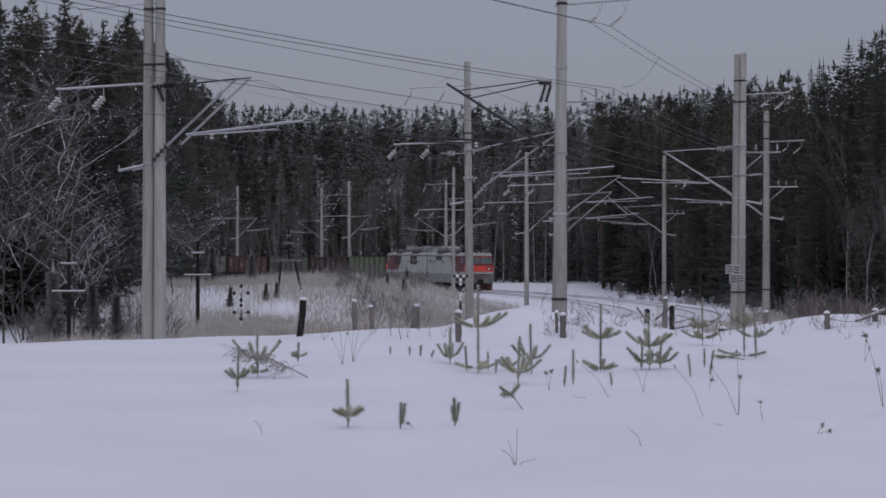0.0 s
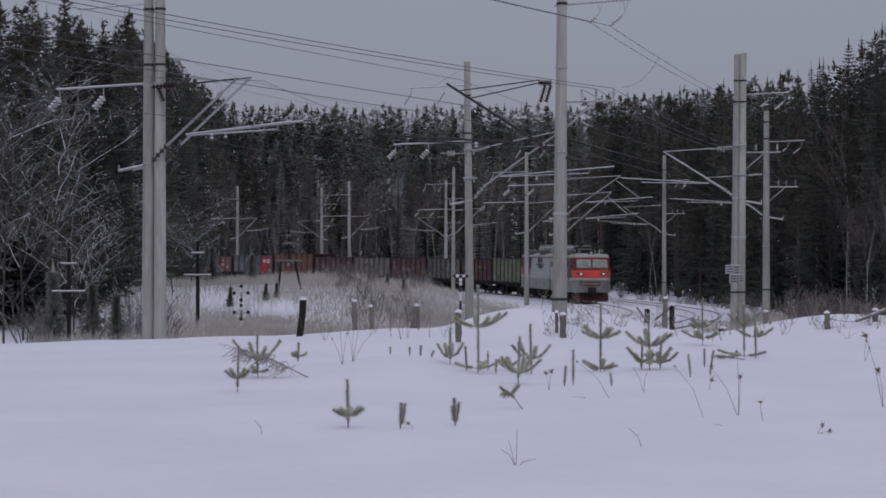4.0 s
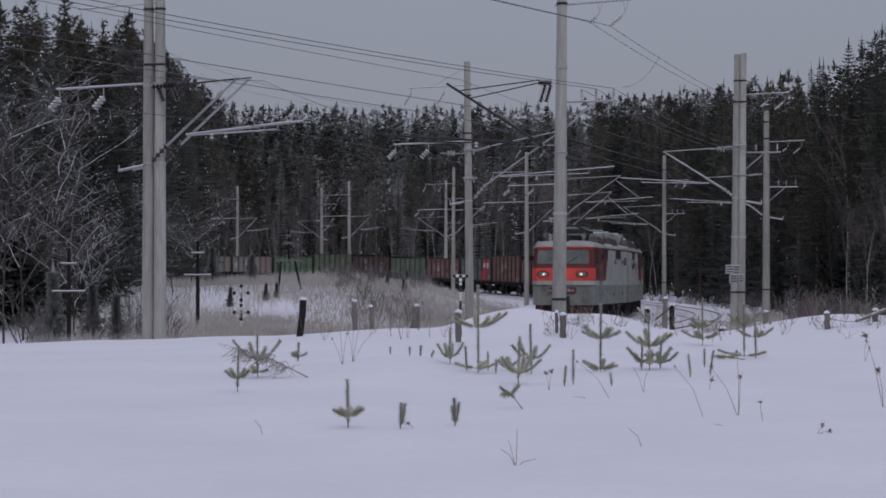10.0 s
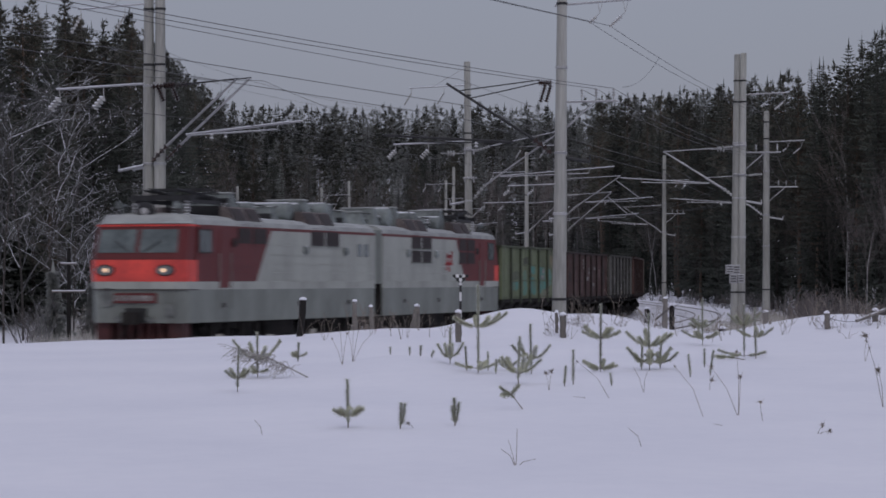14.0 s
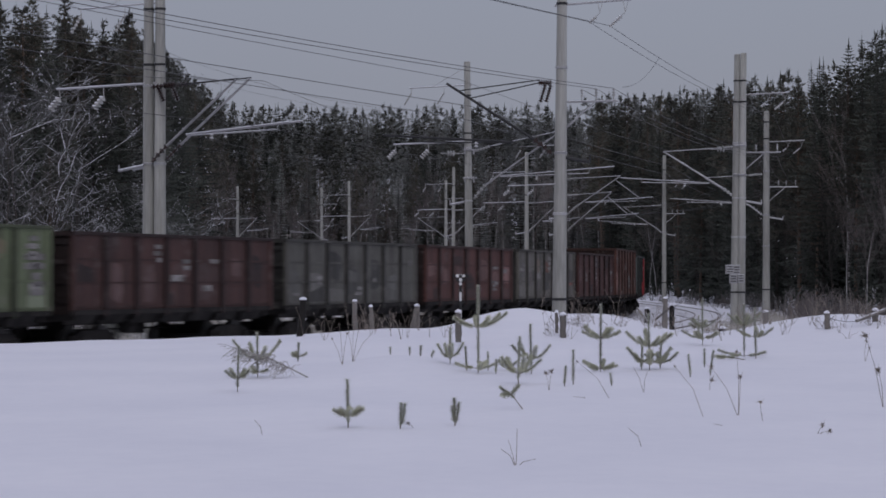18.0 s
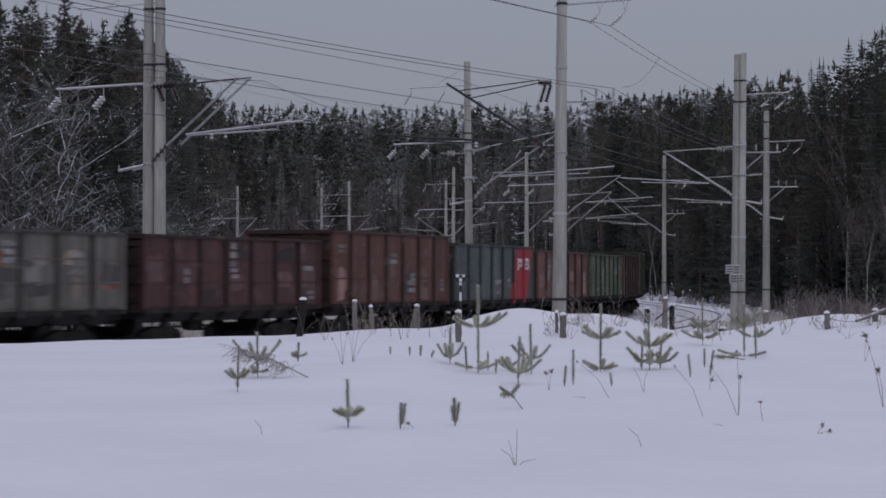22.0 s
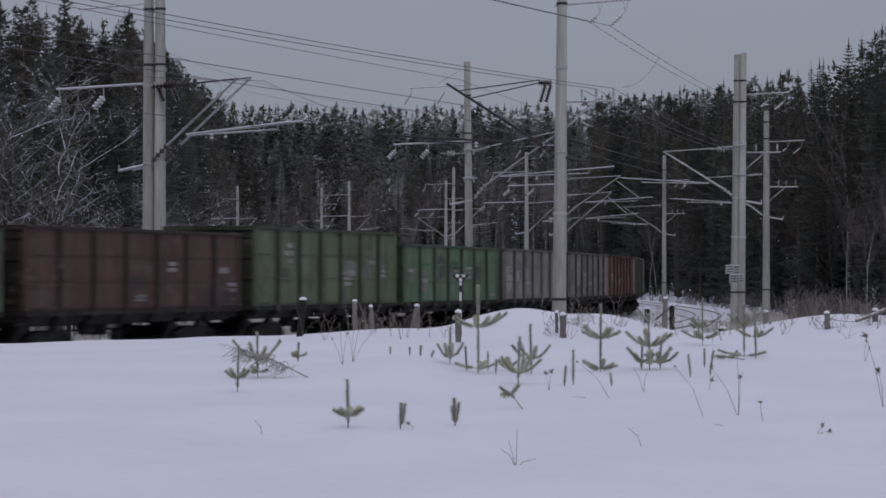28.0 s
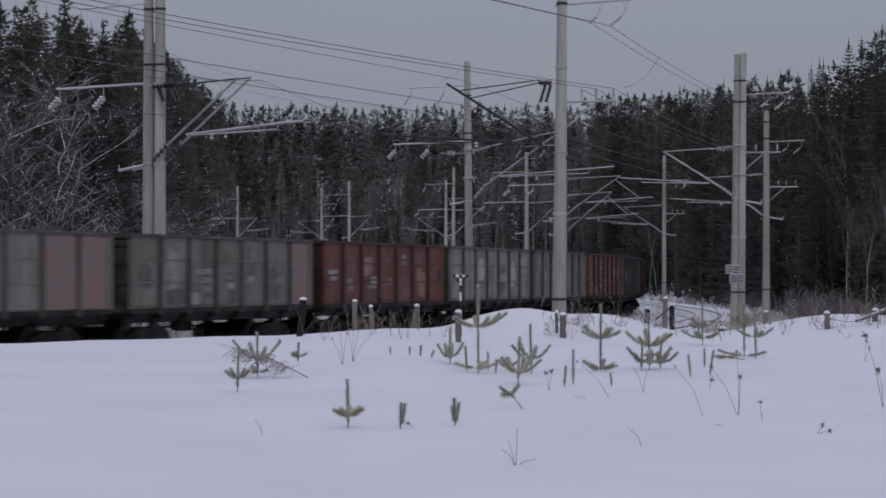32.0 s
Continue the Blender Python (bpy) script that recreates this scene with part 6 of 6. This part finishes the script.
def plough_marker(x, y, z0, h, double):
    """A trackside warning marker: a striped post with lozenges of reflectors."""
    o = empty("track_marker", pose(x, y, z0))
    n = 6
    for k in range(n):
        b = bmesh.new()
        rod(b, (0, 0, h * k / n), (0, 0, h * (k + 1) / n), 0.030, seg=8)
        part("post_band", b, WHITE if k % 2 else BLACK, o, "white band" if k % 2 else "black band")
    def reflector(x, z, r, white):
        b = bmesh.new()
        disc(b, x, z, r, -0.05)
        part("reflector", b, WHITE if white else BLACK, o, "white reflector disc" if white else "black reflector disc")

    if double:
        for c in (h * 0.86, h * 0.46):
            r = 0.31
            b = bmesh.new()
            for dx, dz in ((1, 1), (1, -1)):
                rod(b, (-r * 0.5 * dx, -0.03, c - r * 0.5 * dz), (r * 0.5 * dx, -0.03, c + r * 0.5 * dz), 0.014, seg=6)
            rod(b, (-r, -0.03, c), (r, -0.03, c), 0.014, seg=6)
            part("cross_bar", b, GALV, o)
            for i in range(8):
                a = i * math.pi / 4
                reflector(math.cos(a) * r * (0.72 if i % 2 else 1), c + math.sin(a) * r * (0.72 if i % 2 else 1), 0.07 if i % 2 else 0.082, i % 2 == 1)
    else:
        b = bmesh.new()
        rod(b, (-0.17, -0.03, h - 0.04), (0.17, -0.03, h - 0.04), 0.016, seg=6)
        rod(b, (-0.17, -0.03, h - 0.04), (0, -0.03, h - 0.24), 0.014, seg=6)
        rod(b, (0.17, -0.03, h - 0.04), (0, -0.03, h - 0.24), 0.014, seg=6)
        part("cross_bar", b, STEEL_DARK, o)
        for x, z, r, white in ((-0.165, 0.0, 0.040, False), (-0.08, 0.005, 0.042, True), (0.0, -0.01, 0.045, False), (0.08, 0.005, 0.042, True), (0.165, 0.0, 0.040, False),
                               (-0.075, -0.09, 0.045, False), (0.075, -0.09, 0.045, False), (0.0, -0.10, 0.048, True), (0.0, -0.20, 0.042, True)):
            reflector(x, h - 0.04 + z, r, white)
    return tagged(o, "striped trackside marker with black and white reflectors", "railway sign", "track markers")


def telegraph_pole(x, y, z0, z1, arms):
    o = empty("telegraph_pole", pose(x, y, z0))
    b = bmesh.new()
    rod(b, (0, 0, -0.4), (0, 0, z1 - z0), 0.10, 0.075, seg=8)
    part("post", b, WOOD_BLACK, o)
    for z, w in arms:
        b = bmesh.new()
        box(b, -w, w, -0.12, -0.02, z - z0 - 0.04, z - z0 + 0.015, 0.01)
        a = part("crossarm", b, WOOD_GREY, o, "snow-topped wooden crossarm")
        b = bmesh.new()
        box(b, -w, w, -0.115, -0.025, z - z0 + 0.017, z - z0 + 0.050, 0.008)
        part("snow_strip", b, SNOW, a)
    return tagged(o, "old tarred wooden telegraph pole with snowy crossarms", "telegraph pole", "telegraph poles")


def build_small():
    rng = random.Random(23)
    # seedlings: place on the snow, height, arms
    star = [(0.30, 5, 0.17, 0.35)]
    for (x, y), h, arms in (
            ((-2.49, 30.25), 0.55, [(0.30, 4, 0.18, 0.45)]), ((-2.48, 33.45), 0.60, [(0.12, 3, 0.16, 0.15), (0.38, 4, 0.30, 0.55)]), ((-2.17, 37.35), 0.28, [(0.25, 3, 0.14, 0.2)]),
            ((0.10, 34.45), 0.50, [(0.15, 5, 0.17, 0.9)]), ((0.47, 33.30), 1.16, [(0.05, 4, 0.30, 0.12), (0.52, 6, 0.36, 0.28)]),
            ((-0.91, 24.00), 0.46, [(0.26, 5, 0.16, 0.18)]), ((-0.41, 23.90), 0.24, [(0.05, 1, 0.055, 4.2)]), ((0.12, 24.45), 0.27, [(0.05, 2, 0.035, 5.5)]),
            ((0.92, 30.65), 0.58, [(0.22, 5, 0.30, 0.55)]), ((1.17, 33.05), 0.66, [(0.28, 4, 0.26, 0.6)]),
            ((2.16, 34.30), 0.92, [(0.04, 5, 0.28, 0.12), (0.50, 6, 0.28, 0.22)]), ((2.92, 35.30), 0.80, [(0.10, 4, 0.34, 0.45), (0.42, 6, 0.33, 0.4)]),
            ((2.81, 35.40), 0.36, [(0.3, 3, 0.2, 0.4)]), ((3.09, 35.60), 0.38, [(0.2, 4, 0.24, 0.4)]),
            ((4.39, 42.25), 0.78, [(0.15, 5, 0.30, 0.15), (0.4, 4, 0.22, 0.3)]), ((4.69, 38.90), 0.82, [(0.02, 2, 0.4, 0.0), (0.6, 5, 0.24, 0.5)]), ((4.81, 38.40), 0.78, [(0.42, 4, 0.26, 0.3)]),
            ((0.88, 34.15), 0.16, [(0.3, 3, 0.16, 0.3)]), ((5.09, 49.85), 0.35, star)):
        seedling(x, y, h, arms, rng, rng.uniform(-.02, .02))
    for (x, y), h, lean in (((-0.84, 39.85), 0.11, 0), ((-0.47, 35.20), 0.12, 0), ((-0.32, 35.15), 0.15, 0.01), ((-0.17, 35.25), 0.09, 0.04), ((0.32, 33.65), 0.32, -0.02), ((0.61, 33.90), 0.25, 0), ((0.70, 33.20), 0.18, 0.01),
                           ((1.60, 30.70), 0.42, 0.0), ((1.47, 30.30), 0.24, 0.02), ((2.08, 30.75), 0.15, -0.02), ((3.33, 33.60), 0.30, -0.03), ((3.75, 35.85), 0.26, 0.0), ((3.63, 34.00), 0.34, 0.05)):
        seedling(x, y, h, [], rng, lean, 0.044)
    # two young pines bent over by the snow
    for (x, y), dx, h in (((0.85, 26.75), -0.24, 0.20), ((4.61, 38.05), -0.50, 0.03)):
        o = empty("pine_seedling", pose(x, y, ground_z(x, y)))
        leaf, wood = Shape(), Shape()
        wood.limb([(0, 0, 0), (dx * 0.5, 0, h * 0.7 + 0.02), (dx, 0, h + 0.03)], 0.008, 0.005, 5)
        brush(leaf, (dx * 0.3, 0, h * 0.45 + 0.02), (dx, 0, h + 0.03), rng)
        brush(leaf, (dx * 0.5, 0, h * 0.7 + 0.02), (dx * 0.15, 0.05, h + 0.05), rng)
        brush(leaf, (dx * 0.6, 0, h * 0.7 + 0.02), (dx * 0.9, -0.1, h * 0.6 + 0.03), rng)
        for me in (wood.mesh("stem", STALK), leaf.mesh("needles", SEEDLING)):
            c = new(me.name.split(".")[0], me)
            c.parent = o
        tagged(o, "young pine bent flat by the snow", "seedling", "pine seedlings in the snow")
    # weeds and twigs: foot, tip offsets in metres
    for (x, y), tips, head in (
            ((3.08, 26.05), ((-0.02, 0.66), (-0.28, 0.50), (0.02, 0.40)), 0.03), ((3.24, 25.30), ((-0.03, 0.19),), 0.03), ((2.69, 25.75), ((-0.30, 0.52),), 0.02), ((2.40, 29.85), ((0.04, 0.25), (-0.12, 0.3)), 0),
            ((4.81, 27.30), ((-0.20, 0.78), (-0.05, 0.4)), 0.05), ((3.51, 23.50), ((0.06, 0.08), (0.13, 0.03)), 0.03), ((0.59, 20.25), ((0.01, 0.30), (-0.12, 0.13), (0.16, 0.05), (-0.06, 0.2)), 0),
            ((-1.40, 34.85), ((-0.05, 0.55), (0.06, 0.42), (-0.15, 0.35)), 0.02), ((-1.27, 35.15), ((0.03, 0.62), (0.10, 0.5), (-0.06, 0.4), (0.32, 0.45)), 0.02), ((1.92, 28.65), ((-0.38, 0.42),), 0.02),
            ((1.26, 29.70), ((0.03, 0.22), (-0.04, 0.20)), 0.04), ((1.77, 22.20), ((-0.12, 0.16),), 0), ((-1.69, 23.45), ((-0.08, 0.14),), 0), ((-0.27, 24.00), ((-0.06, 0.04),), 0.03), ((3.25, 30.45), ((0.02, 0.12),), 0.04),
            ((1.69, 28.55), ((-0.2, 0.02), ), 0), ((2.77, 24.40), ((-0.13, 0.02),), 0), ((6.29, 37.25), ((0.02, 0.3), (0.06, 0.2)), 0.03), ((1.81, 44.10), ((-0.05, 0.35), (0.1, 0.3)), 0.02), ((2.22, 43.35), ((0.2, 0.2), (0.05, 0.35)), 0.02),
            ((1.98, 45.75), ((0.02, 0.3), (-0.12, 0.25), (0.15, 0.2)), 0.02), ((7.05, 43.50), ((-0.2, 0.15), (0.1, 0.3), (0.2, 0.12)), 0.0), ((7.11, 44.80), ((0.05, 0.3), (-0.1, 0.25)), 0.0), ((6.91, 49.55), ((0.02, 0.2), (0.12, 0.22)), 0.0)):
        paths = []
        for dx, h in tips:
            m = Vector((dx * 0.4 + rng.uniform(-.01, .01), rng.uniform(-.03, .03), h * 0.55))
            paths.append([(0, 0, -0.03), tuple(m), (dx, rng.uniform(-.05, .05), h)])
        stalk(x, y, paths, rng, head=head)
    for k in range(62):  # weeds along the ridge
        y = rng.uniform(43, 51)
        x = rng.choice((rng.uniform(-2.6, 0.4), rng.uniform(-2.2, -1.2), rng.uniform(1.8, 3.4), rng.uniform(4.2, 7.0), rng.uniform(7.5, 9)))
        paths = []
        for i in range(rng.randint(2, 4)):
            h, a = rng.uniform(0.2, 0.55), rng.uniform(-.25, .25)
            p = [(0, 0, -0.03), (a * 0.35, rng.uniform(-.04, .04), h * 0.55), (a, rng.uniform(-.06, .06), h)]
            paths += [p, [p[1], (p[1][0] + rng.uniform(-.1, .1), p[1][1], h * 0.55 + rng.uniform(0.06, 0.16))]]
        stalk(x, y, paths, rng, head=0.015, r=0.004)
    # a fallen spruce bough with hanging twigs
    x, y = -1.79, 33.15
    o = empty("fallen_branch", pose(x, y, ground_z(x, y)))
    sh = Shape()
    p0, p1 = Vector((0.0, 0, 0.0)), Vector((-1.0, 0.3, 0.38))
    sh.limb([tuple(p0), tuple(p0.lerp(p1, 0.5) + Vector((0, 0, 0.05))), tuple(p1)], 0.011, 0.005, 5)
    c = new("stem", sh.mesh("stem", FROSTY))
    c.parent = o
    for k in range(84):
        sh = Shape()
        t = rng.uniform(0.22, 1)
        b = p0.lerp(p1, t) + Vector((0, 0, 0.05 * math.sin(t * 3.1)))
        d = Vector((rng.uniform(-.30, .12), rng.uniform(-.2, .2), rng.uniform(-.16, .06)))
        sh.limb([tuple(b), tuple(b + d * 0.6 + Vector((0, 0, 0.02))), tuple(b + d)], 0.0045, 0.003, 3)
        for q in range(3):
            e = b + d * rng.uniform(0.3, 0.9)
            sh.limb([tuple(e), tuple(e + Vector((rng.uniform(-.10, .05), rng.uniform(-.08, .08), rng.uniform(-.08, .03))))], 0.0035, 0.0025, 3)
        c = new("twig", sh.mesh("twig", FROSTY))
        c.parent = o
    tagged(o, "fallen frosted branch lying on the snow", "branch")
    # the old fence: sunken posts along the ridge
    for px, y, w, z0, z1, m, lean, taper in (
            (-2.68, 46.5, 0.125, 0.969, 1.832, WOOD_BLACK, 0.075, 1.12), (-1.977, 56, 0.12, 0.869, 1.718, WOOD_GREY, 0.0, 1.0), (-1.347, 48, 0.10, 1.081, 1.679, WOOD_GREY, -0.04, 0.8),
            (-0.623, 54, 0.27, 0.917, 1.638, WOOD_GREY, 0.06, 0.45), (0.263, 43, 0.11, 1.120, 1.645, WOOD_GREY, 0.0, 1.0), (2.087, 43.5, 0.12, 0.970, 1.590, WOOD_GREY, 0.0, 1.0),
            (4.901, 60, 0.15, 1.019, 1.508, WOOD_BLACK, 0.0, 0.9), (5.500, 62, 0.16, 0.867, 1.737, WOOD_GREY, 0.02, 0.7), (5.499, 60, 0.13, 0.965, 1.589, WOOD_BLACK, 0.0, 1.0),
            (5.813, 52, 0.20, 0.847, 1.188, WOOD_BLACK, 0.0, 0.9), (7.494, 58, 0.13, 1.058, 1.452, WOOD_GREY, 0.0, 1.0), (7.088, 46, 0.12, 1.190, 1.586, WOOD_GREY, -0.02, 0.9),
            (8.136, 47, 0.12, 1.275, 1.626, WOOD_GREY, 0.0, 1.0), (2.001, 44, 0.06, 1.254, 1.623, WOOD_GREY, 0.0, 1.0)):
        fence_post(px, y, w, z0, z1, m, lean, taper, "charred black fence post capped with snow" if m is WOOD_BLACK else "weathered grey fence post capped with snow")
    # broken rails hanging from the posts
    for a, c, r in (((4.670, 60, 1.521), (4.886, 59, 1.132), 0.03), ((5.190, 61, 1.220), (5.503, 60.5, 1.516), 0.03), ((7.619, 46, 1.440), (8.317, 47, 1.636), 0.035)):
        b = bmesh.new()
        rod(b, a, c, r, r * 0.8, seg=6)
        tagged(finish("broken_rail", b, WOOD_GREY), "broken snow-covered fence rail leaning on a post", "fence rail", "broken fence rails")
    # slack old wire between the posts
    for pts in ((2.087, 43.5, 1.462, 4.901, 60, 1.372, 0.12), (5.499, 60, 1.453, 6.036, 54, 1.406, -0.35), (5.499, 60, 1.372, 7.494, 58, 1.268, 0.12), (7.088, 46, 1.503, 8.136, 47, 1.530, 0.1)):
        a, c, sag = Vector(pts[:3]), Vector(pts[3:6]), pts[6]
        sh = Shape()
        sh.limb([tuple(a.lerp(c, k / 12) - Vector((0, 0, 4 * sag * k / 12 * (1 - k / 12)))) for k in range(13)], 0.006, 0.006, 3)
        tagged(new("fence_wire", sh.mesh("fence_wire", WIRE)), "slack rusty wire strung between fence posts", "wire", "fence wires")
    # track markers and the old telegraph line
    plough_marker(-9.048, 112, -0.258, 2.15, True)
    plough_marker(0.449, 64, 0.969, 1.36, False)
    telegraph_pole(-11.588, 118, 0.304, 4.016, ((3.455, 0.30), (2.414, 0.65)))
    telegraph_pole(-15.579, 104, -0.318, 3.494, ((2.859, 0.33), (1.706, 0.70)))
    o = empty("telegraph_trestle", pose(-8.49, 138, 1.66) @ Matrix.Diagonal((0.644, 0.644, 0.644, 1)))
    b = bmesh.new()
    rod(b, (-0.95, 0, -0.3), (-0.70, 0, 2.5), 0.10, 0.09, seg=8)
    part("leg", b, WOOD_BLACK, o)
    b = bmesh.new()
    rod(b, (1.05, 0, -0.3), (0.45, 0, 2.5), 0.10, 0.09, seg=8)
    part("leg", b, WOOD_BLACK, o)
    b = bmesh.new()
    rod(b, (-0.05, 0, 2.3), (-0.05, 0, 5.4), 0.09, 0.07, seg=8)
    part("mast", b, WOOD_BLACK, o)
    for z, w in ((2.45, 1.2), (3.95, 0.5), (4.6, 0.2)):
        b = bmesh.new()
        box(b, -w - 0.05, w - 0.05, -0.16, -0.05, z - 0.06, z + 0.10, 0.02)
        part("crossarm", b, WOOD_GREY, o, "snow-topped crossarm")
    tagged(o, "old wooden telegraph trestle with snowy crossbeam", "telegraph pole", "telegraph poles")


def switch_box():
    """Boxes fixed to the paired pole."""
    x, y = 13.60, 117
    o = empty("switch_box", pose(x, y - 0.4, 2.015))
    for dx, z0, w, h in ((-0.22, 0.45, 0.36, 0.42), (0.10, 0.42, 0.34, 0.45), (-0.05, 0.0, 0.36, 0.42), (0.3, 0.02, 0.3, 0.40)):
        b = bmesh.new()
        box(b, dx - w / 2, dx + w / 2, -0.15, 0.12, z0, z0 + h, 0.015)
        p = part("cabinet", b, GALV, o, "small grey metal cabinet")
        b = bmesh.new()
        for k in range(3):
            box(b, dx - w / 2 + 0.05, dx + w / 2 - 0.05, -0.165, -0.15, z0 + 0.08 + k * 0.12, z0 + 0.12 + k * 0.12)
        part("hinge_plate", b, STEEL_DARK, p)
    tagged(o, "cluster of small grey switch cabinets on the pole", "electrical box")


build_small()
switch_box()


# ---- dry grass and brush ----
def build_grass():
    rng = np.random.RandomState(4)
    n = 300000
    b = rng.uniform(-0.165, 0.17, n)
    y = np.where(rng.rand(n) < 0.7, rng.uniform(100, 165, n), np.exp(rng.uniform(np.log(62), np.log(260), n)))
    x = b * y
    off, _ = beside(x, y)
    g = ground_height(x, y)
    patchy = ripples(x, y, 0.09, 3.3) + 0.5 * ripples(x, y, 0.23, 7.7)
    drift = np.exp(-((b + 0.066) / 0.011) ** 2 - ((y - 124) / 3.5) ** 2) + 0.7 * np.exp(-((b + 0.090) / 0.007) ** 2 - ((y - 131) / 4) ** 2)
    thick = np.clip(0.55 + 0.30 * patchy, 0.10, 0.9) * np.clip(1.10 - 1.15 * drift, 0.0, 1) * ease(-0.115, -0.085, b)
    inside = (off < -4.6) & (y > 96) & (b < 0.03) & (rng.rand(n) < thick)
    outside = (off > 8) & (y > 66) & (patchy > 0.2) & (rng.rand(n) < 0.3)
    margin = (off < -3.2) & (y > 96) & (b < -0.10) & (rng.rand(n) < 0.25)
    keep = inside | outside | margin
    x, y, g = x[keep], y[keep], g[keep]
    m = len(x)
    h = rng.uniform(0.25, 0.68, m) * np.where(rng.rand(m) < 0.1, 1.35, 1)
    a = rng.uniform(0, 6.28, m)
    w = rng.uniform(0.005, 0.014, m)
    lx, ly = rng.normal(0, 0.2, m), rng.normal(0, 0.2, m)
    v = np.empty((m, 5, 3))
    for k, (sg, f) in enumerate(((-1, 0), (1, 0), (1, 0.55), (-1, 0.55), (0, 1))):
        v[:, k, 0] = x + np.cos(a) * w * sg * (1 - 0.4 * f) + lx * f ** 1.6
        v[:, k, 1] = y + np.sin(a) * w * sg * (1 - 0.4 * f) + ly * f ** 1.6
        v[:, k, 2] = g - 0.04 + h * f
    base = (np.arange(m) * 5)[:, None]
    quads = (base + np.array([0, 1, 2, 3])).tolist()
    tris = (base + np.array([3, 2, 4])).tolist()
    tagged(new("dry_grass", mesh_of("dry_grass", v.reshape(-1, 3).tolist(), quads + tris, STRAW)), "tall dry straw-coloured grass standing in the snow", "grass", kind="stuff")


def build_brush():
    rng = random.Random(31)
    low = [bare(rng, 1.7, 2, 0.5, 5, TWIG_DARK, TWIG_DARK, 0.012) for _ in range(4)]
    pale = [bare(rng, 2.2, 2, 0.45, 5, TWIG, TWIG, 0.010) for _ in range(4)]
    fine = [bare(rng, 0.75, 2, 0.6, 3, STALK, STALK, 0.006, 0.0032) for _ in range(4)]
    for b, y in ((-0.033, 49), (-0.029, 48.5), (-0.021, 49), (0.046, 44), (0.052, 46), (0.058, 47), (0.071, 46), (0.077, 48), (0.083, 47), (0.088, 49), (0.098, 48), (0.108, 50), (0.118, 50), (0.128, 50), (0.151, 46), (0.160, 46), (0.168, 47), (0.174, 46)):
        plant_tree("dry_weed", rng.choice(fine), b * y, y, rng.uniform(0.55, 1.1), "thin branching dry weed in the snow by the fence", "weed", "dry weeds", rng)
    fir = [spruce(rng, 2.0, 0.30, 2, NEEDLE_FROST_HAZE) for _ in range(2)]
    for k in range(46):
        y = rng.uniform(120, 190)
        b = rng.uniform(-0.045, -0.004)
        plant_tree("shrub", rng.choice(low + pale), b * y, y, rng.uniform(0.5, 0.95), "low leafless brown shrub in the snow", "shrub", "bare shrubs", rng)
    for k in range(60):
        u = rng.uniform(60, 175)
        p = track(u, rng.uniform(10, 15))
        plant_tree("shrub", rng.choice(pale + low), p.x, p.y, rng.uniform(0.6, 1.2), "leafless frosted shrub along the wood's edge", "shrub", "bare shrubs", rng)
    for k in range(14):
        y = rng.uniform(100, 112)
        b = rng.uniform(-0.178, -0.10)
        plant_tree("shrub", rng.choice(pale + low), b * y, y, rng.uniform(0.6, 1.3), "leafless frosted shrub along the wood's edge", "shrub", "bare shrubs", rng)
    for k in range(18):
        y = rng.uniform(112, 135)
        b = rng.uniform(0.14, 0.178)
        plant_tree("shrub", rng.choice(low), b * y, y, rng.uniform(0.9, 1.8), "dark leafless shrub along the wood's edge", "shrub", "bare shrubs", rng)
    for x, y, s in ((-15.523, 200, 0.9), (-13.545, 205, 0.8), (-5.546, 190, 0.7), (-2.679, 185, 0.6), (-13.523, 180, 0.6), (-13.495, 103, 1.0), (-16.370, 105, 1.5), (-15.127, 108, 1.2), (-13.882, 150, 1.2), (-11.5, 150, 0.9), (-9.3, 131, 0.45), (-8.75, 131.5, 0.4), (-11.0, 129, 0.5), (-3.3, 148, 0.45), (-2.3, 146, 0.4)):
        plant_tree("spruce_sapling", rng.choice(fir), x, y, s, "small snow-dusted spruce sapling", "sapling", "spruce saplings", rng)


build_grass()
build_brush()

motions()
